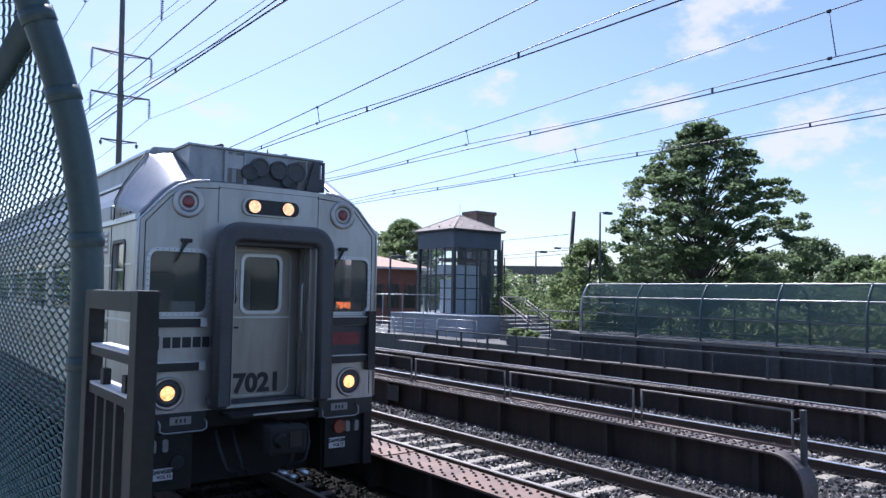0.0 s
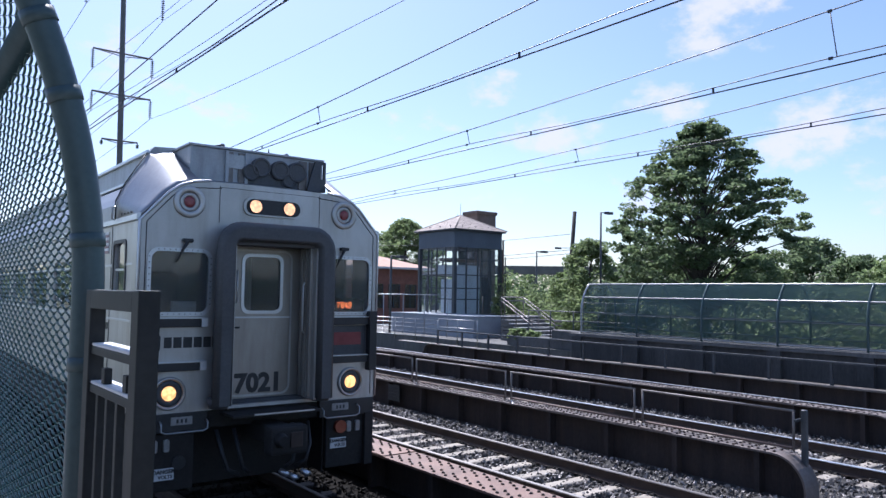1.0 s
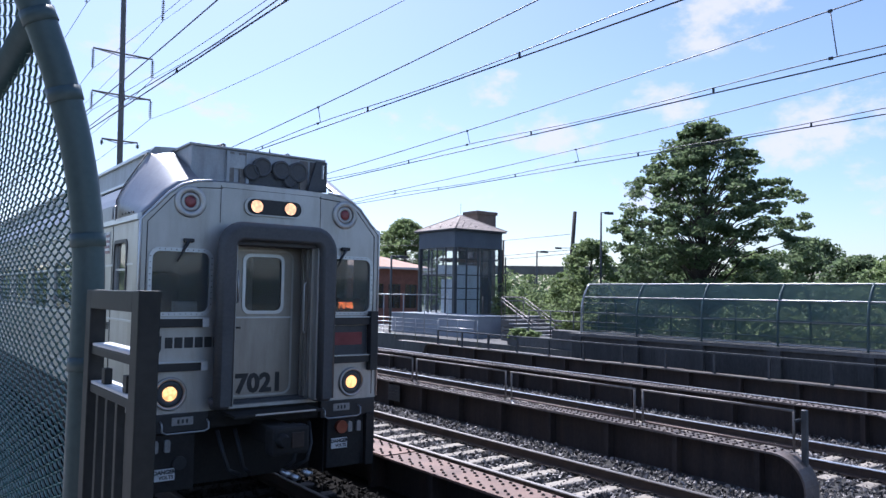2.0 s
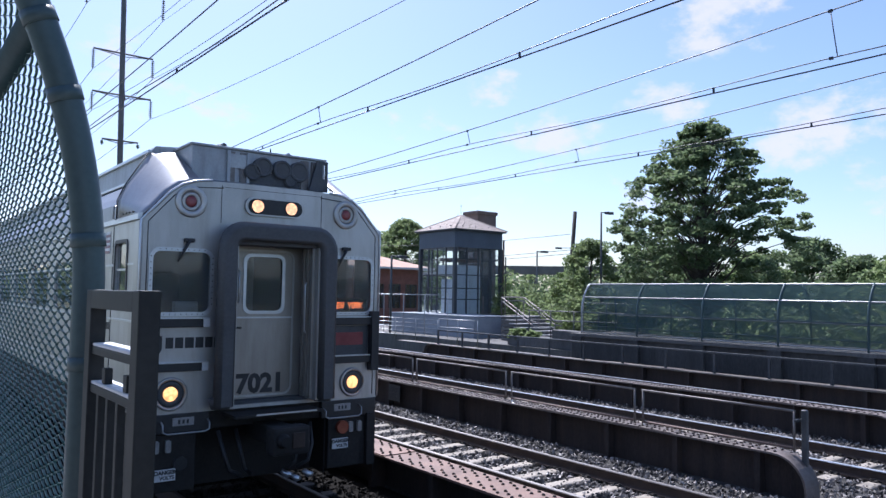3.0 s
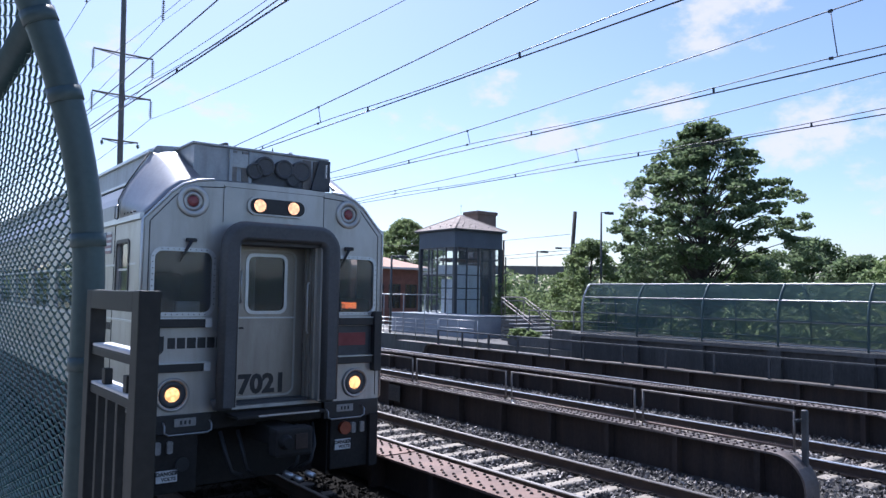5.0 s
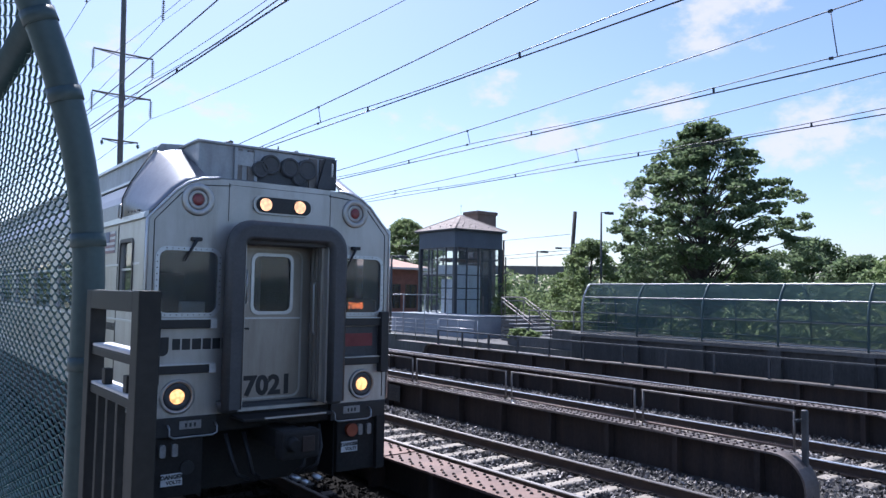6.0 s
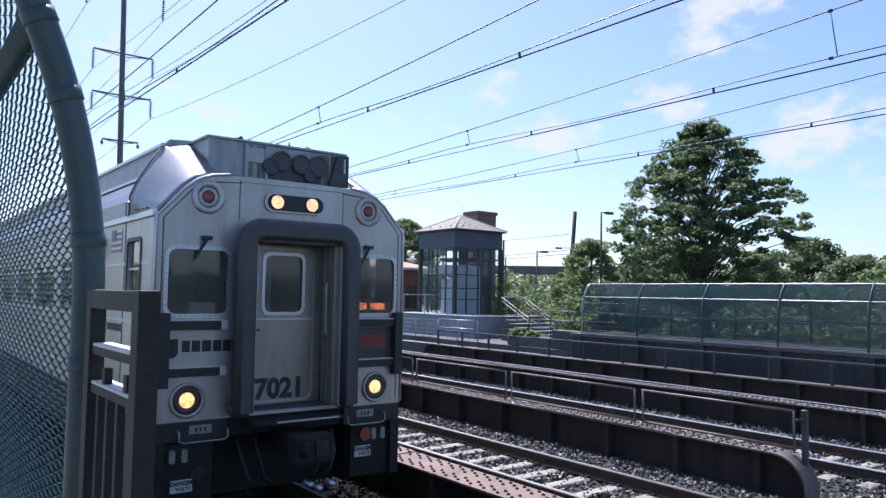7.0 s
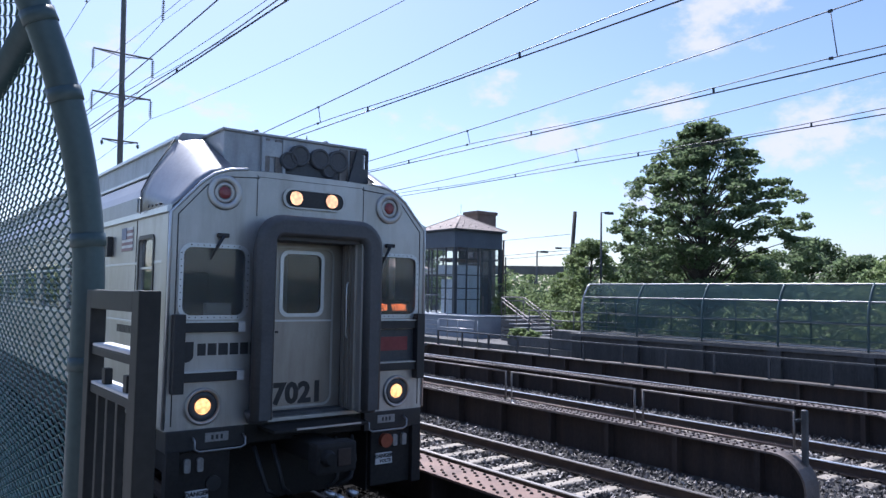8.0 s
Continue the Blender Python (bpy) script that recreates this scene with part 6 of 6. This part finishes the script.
tree(33.6, 21.9, 0.3, 11.5, [(0.20, 4.3), (0.33, 4.9), (0.44, 4.95), (0.55, 4.7), (0.68, 3.9), (0.8, 2.8), (0.9, 1.7), (0.99, 0.5)], "large broad-leaved tree with visible limbs behind the far fence", 3, 640, 76, (0.08, 0.155), 0.48, LEAF, 0.34, (0.2, 0.1), 0.34, 0.5)
tree(37.0, 32.5, -0.4, 6.7, [(0.15, 1.9), (0.4, 2.8), (0.7, 2.3), (0.98, 0.6)], "bushy pale green tree beside the large tree", 5, 170, 70, (0.08, 0.15), 0.5, LEAF_LIGHT, 0.14)
tree(39.8, 30.0, -0.4, 6.0, [(0.15, 1.8), (0.4, 2.4), (0.7, 1.9), (0.98, 0.6)], "round dark green tree beside the large tree", 6, 110, 70, (0.09, 0.16), 0.55, LEAF, 0.14)
tree(43.6, 63.5, -0.4, 10.6, [(0.2, 4.4), (0.45, 5.2), (0.7, 4.0), (0.88, 2.2), (0.99, 0.5)], "broad leafy tree behind the lift tower", 7, 300, 80, (0.12, 0.22), 0.75, LEAF_LIGHT, 0.25)
tree(37.0, 62.0, -0.4, 8.6, [(0.2, 2.8), (0.45, 3.3), (0.7, 2.8), (0.98, 0.6)], "leafy tree behind the station house", 8, 150, 64, (0.14, 0.24), 0.8, LEAF_LIGHT, 0.22)
for i, (dx, dy, hh, mt, sd) in enumerate(((66, 37.5, 7.3, LEAF_LIGHT, 11), (72, 35.0, 8.9, LEAF, 12), (69, 29.5, 7.0, LEAF, 13), (76, 28.0, 7.4, LEAF, 14), (63, 23.0, 6.8, LEAF_LIGHT, 15), (71, 21.5, 8.0, LEAF, 16), (78, 20.0, 9.4, LEAF, 17), (60, 42.0, 7.5, LEAF_LIGHT, 18), (74, 15.0, 8.6, LEAF, 19), (64, 49.0, 7.0, LEAF, 20))):
    tree(dx, dy, -0.5, hh, [(0.1, 3.2), (0.35, 4.4), (0.65, 3.7), (0.88, 2.0), (0.99, 0.6)], "tree in the wooded belt beyond the far fence", sd, 170, 80, (0.13, 0.24), 0.9, mt, 0.25)


def shrubs(name, label, boxes, seed, n, per, size, r, mat, cat="shrubs"):
    rng = np.random.default_rng(seed)
    cs, rs = [], []
    for x0, x1, y0, y1, z0, z1, share in boxes:
        for _ in range(int(n * share)):
            x, y = rng.uniform(x0, x1), rng.uniform(y0, y1)
            hump = 0.55 + 0.45 * noise.noise((x * 0.45, y * 0.45, 3.1)) + rng.uniform(-0.15, 0.15)
            cs.append((x, y, z0 + (z1 - z0) * rng.uniform(0, 1) * max(0.25, hump)))
            rs.append(r * rng.uniform(0.6, 1.3))
    v, f = leaves(rng, cs, rs, per, size, 0.8)
    ob = fast_mesh(name, v, f, mat, None)
    return tagged(ob, label, cat, kind="stuff")


shrubs("shrub_bank", "pale green overgrown bank of shrubs behind the stairs", [(29, 40, 29.0, 35.5, 0.3, 4.6, 0.5), (33, 46, 34, 43, 0.3, 5.8, 0.5)], 21, 420, 60, (0.07, 0.15), 0.55, LEAF_LIGHT)
shrubs("shrub_belt", "dark green shrubs behind the far fence", [(26.5, 34, 4, 20, 0.4, 2.3, 0.5), (36, 52, 6, 30, 0, 4.6, 0.5)], 22, 520, 56, (0.09, 0.18), 0.7, LEAF)
shrubs("weeds", "tuft of weeds beside the plinth", [(22.55, 23.3, 23.2, 24.7, 0.6, 1.5, 1.0)], 23, 46, 46, (0.05, 0.13), 0.13, LEAF_LIGHT, "weeds")


def far_woods():
    rng = np.random.default_rng(31)
    cs, rs = [], []
    for k in range(4600):
        a = radians(rng.uniform(-180, 180))
        d = rng.uniform(150, 230)
        h = 6.5 + 3.5 * noise.noise((math.degrees(a) * 0.12, 0.3, 0)) + rng.uniform(-1, 1)
        cs.append((d * math.sin(a), d * math.cos(a), -0.5 + h * rng.uniform(0.05, 1)))
        rs.append(rng.uniform(1.2, 2.4))
    v, f = leaves(rng, cs, rs, 22, (0.55, 1.1), 0.8)
    tagged(fast_mesh("far_woods", v, f, LEAF, None), "distant belt of dark green woods", "woods", kind="stuff")


far_woods()


# ---- ties, clips and ballast stones ----
def lay_ties():
    tm, shaded, cm = tie_mesh(CONCRETE_TIE), tie_mesh(TIE_SHADED), clip_mesh()
    for key, xc in TRACKS.items():
        y = TIE_PHASE[key] + (0.0 if key == "near" else 1.0 * 0.615 * 2)
        top = 40 if key in ("second", "third") else 30
        y -= 0.615 * 4
        while y < top:
            part("tie", shaded if key == "near" else tm, None, track_obs[key], m=pose(xc, y, 0))
            if y < 22:
                part("rail_clips", cm, None, track_obs[key], m=pose(xc, y, 0))
            y += 0.615


lay_ties()


def lay_stones():
    V, F = stones(6.5, 10.4, 3.0, 22.0, 15000, -0.205, 41)
    tagged(soup("stones", V, F, STONE, track_obs["second"], "broken grey ballast stones"), kind="stuff")
    V, F = stones(11.0, 15.76, 2.0, 24.0, 17000, -0.205, 42)
    tagged(soup("stones", V, F, STONE, track_obs["third"], "broken grey ballast stones"), kind="stuff")
    V, F = stones(16.2, 20.4, 4.0, 24.0, 9000, -0.205, 43)
    tagged(soup("stones", V, F, STONE, track_obs["far"], "broken grey ballast stones"), kind="stuff")
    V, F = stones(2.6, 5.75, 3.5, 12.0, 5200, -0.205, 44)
    tagged(soup("stones", V, F, STONE_SHADED, track_obs["near"], "ballast stones darkened in colour for the shade under the train"), kind="stuff")


lay_stones()


# ---- things that move ----
RUN = [(0.0, 8.80), (1.0, 8.79), (2.0, 8.765), (3.0, 8.745), (4.0, 8.735), (4.5, 8.72), (5.3, 8.64), (6.0, 8.502), (6.5, 8.346), (7.0, 8.169), (7.5, 7.947), (8.0, 7.672)]


def motions():
    walk(train, [(t, pose(TRAIN_X, d, 0)) for t, d in RUN])
    for ax, y in axles:
        walk(ax, [(t, pose(0, y, 0.46, math.degrees((d - RUN[-1][1]) / 0.46), 0, 0)) for t, d in RUN])

    turns = [(0.0, 0), (2.0, 0), (2.0333, -60), (2.0667, -120), (3.9, -120), (3.9333, -60), (3.9667, 0), (6.1, 0), (6.1333, -60), (6.1667, -120), (8.0, -120)]
    walk(message_drum, [(t, pose(0, 0.10, 2.462, a, 0, 0)) for t, a in turns])


motions()
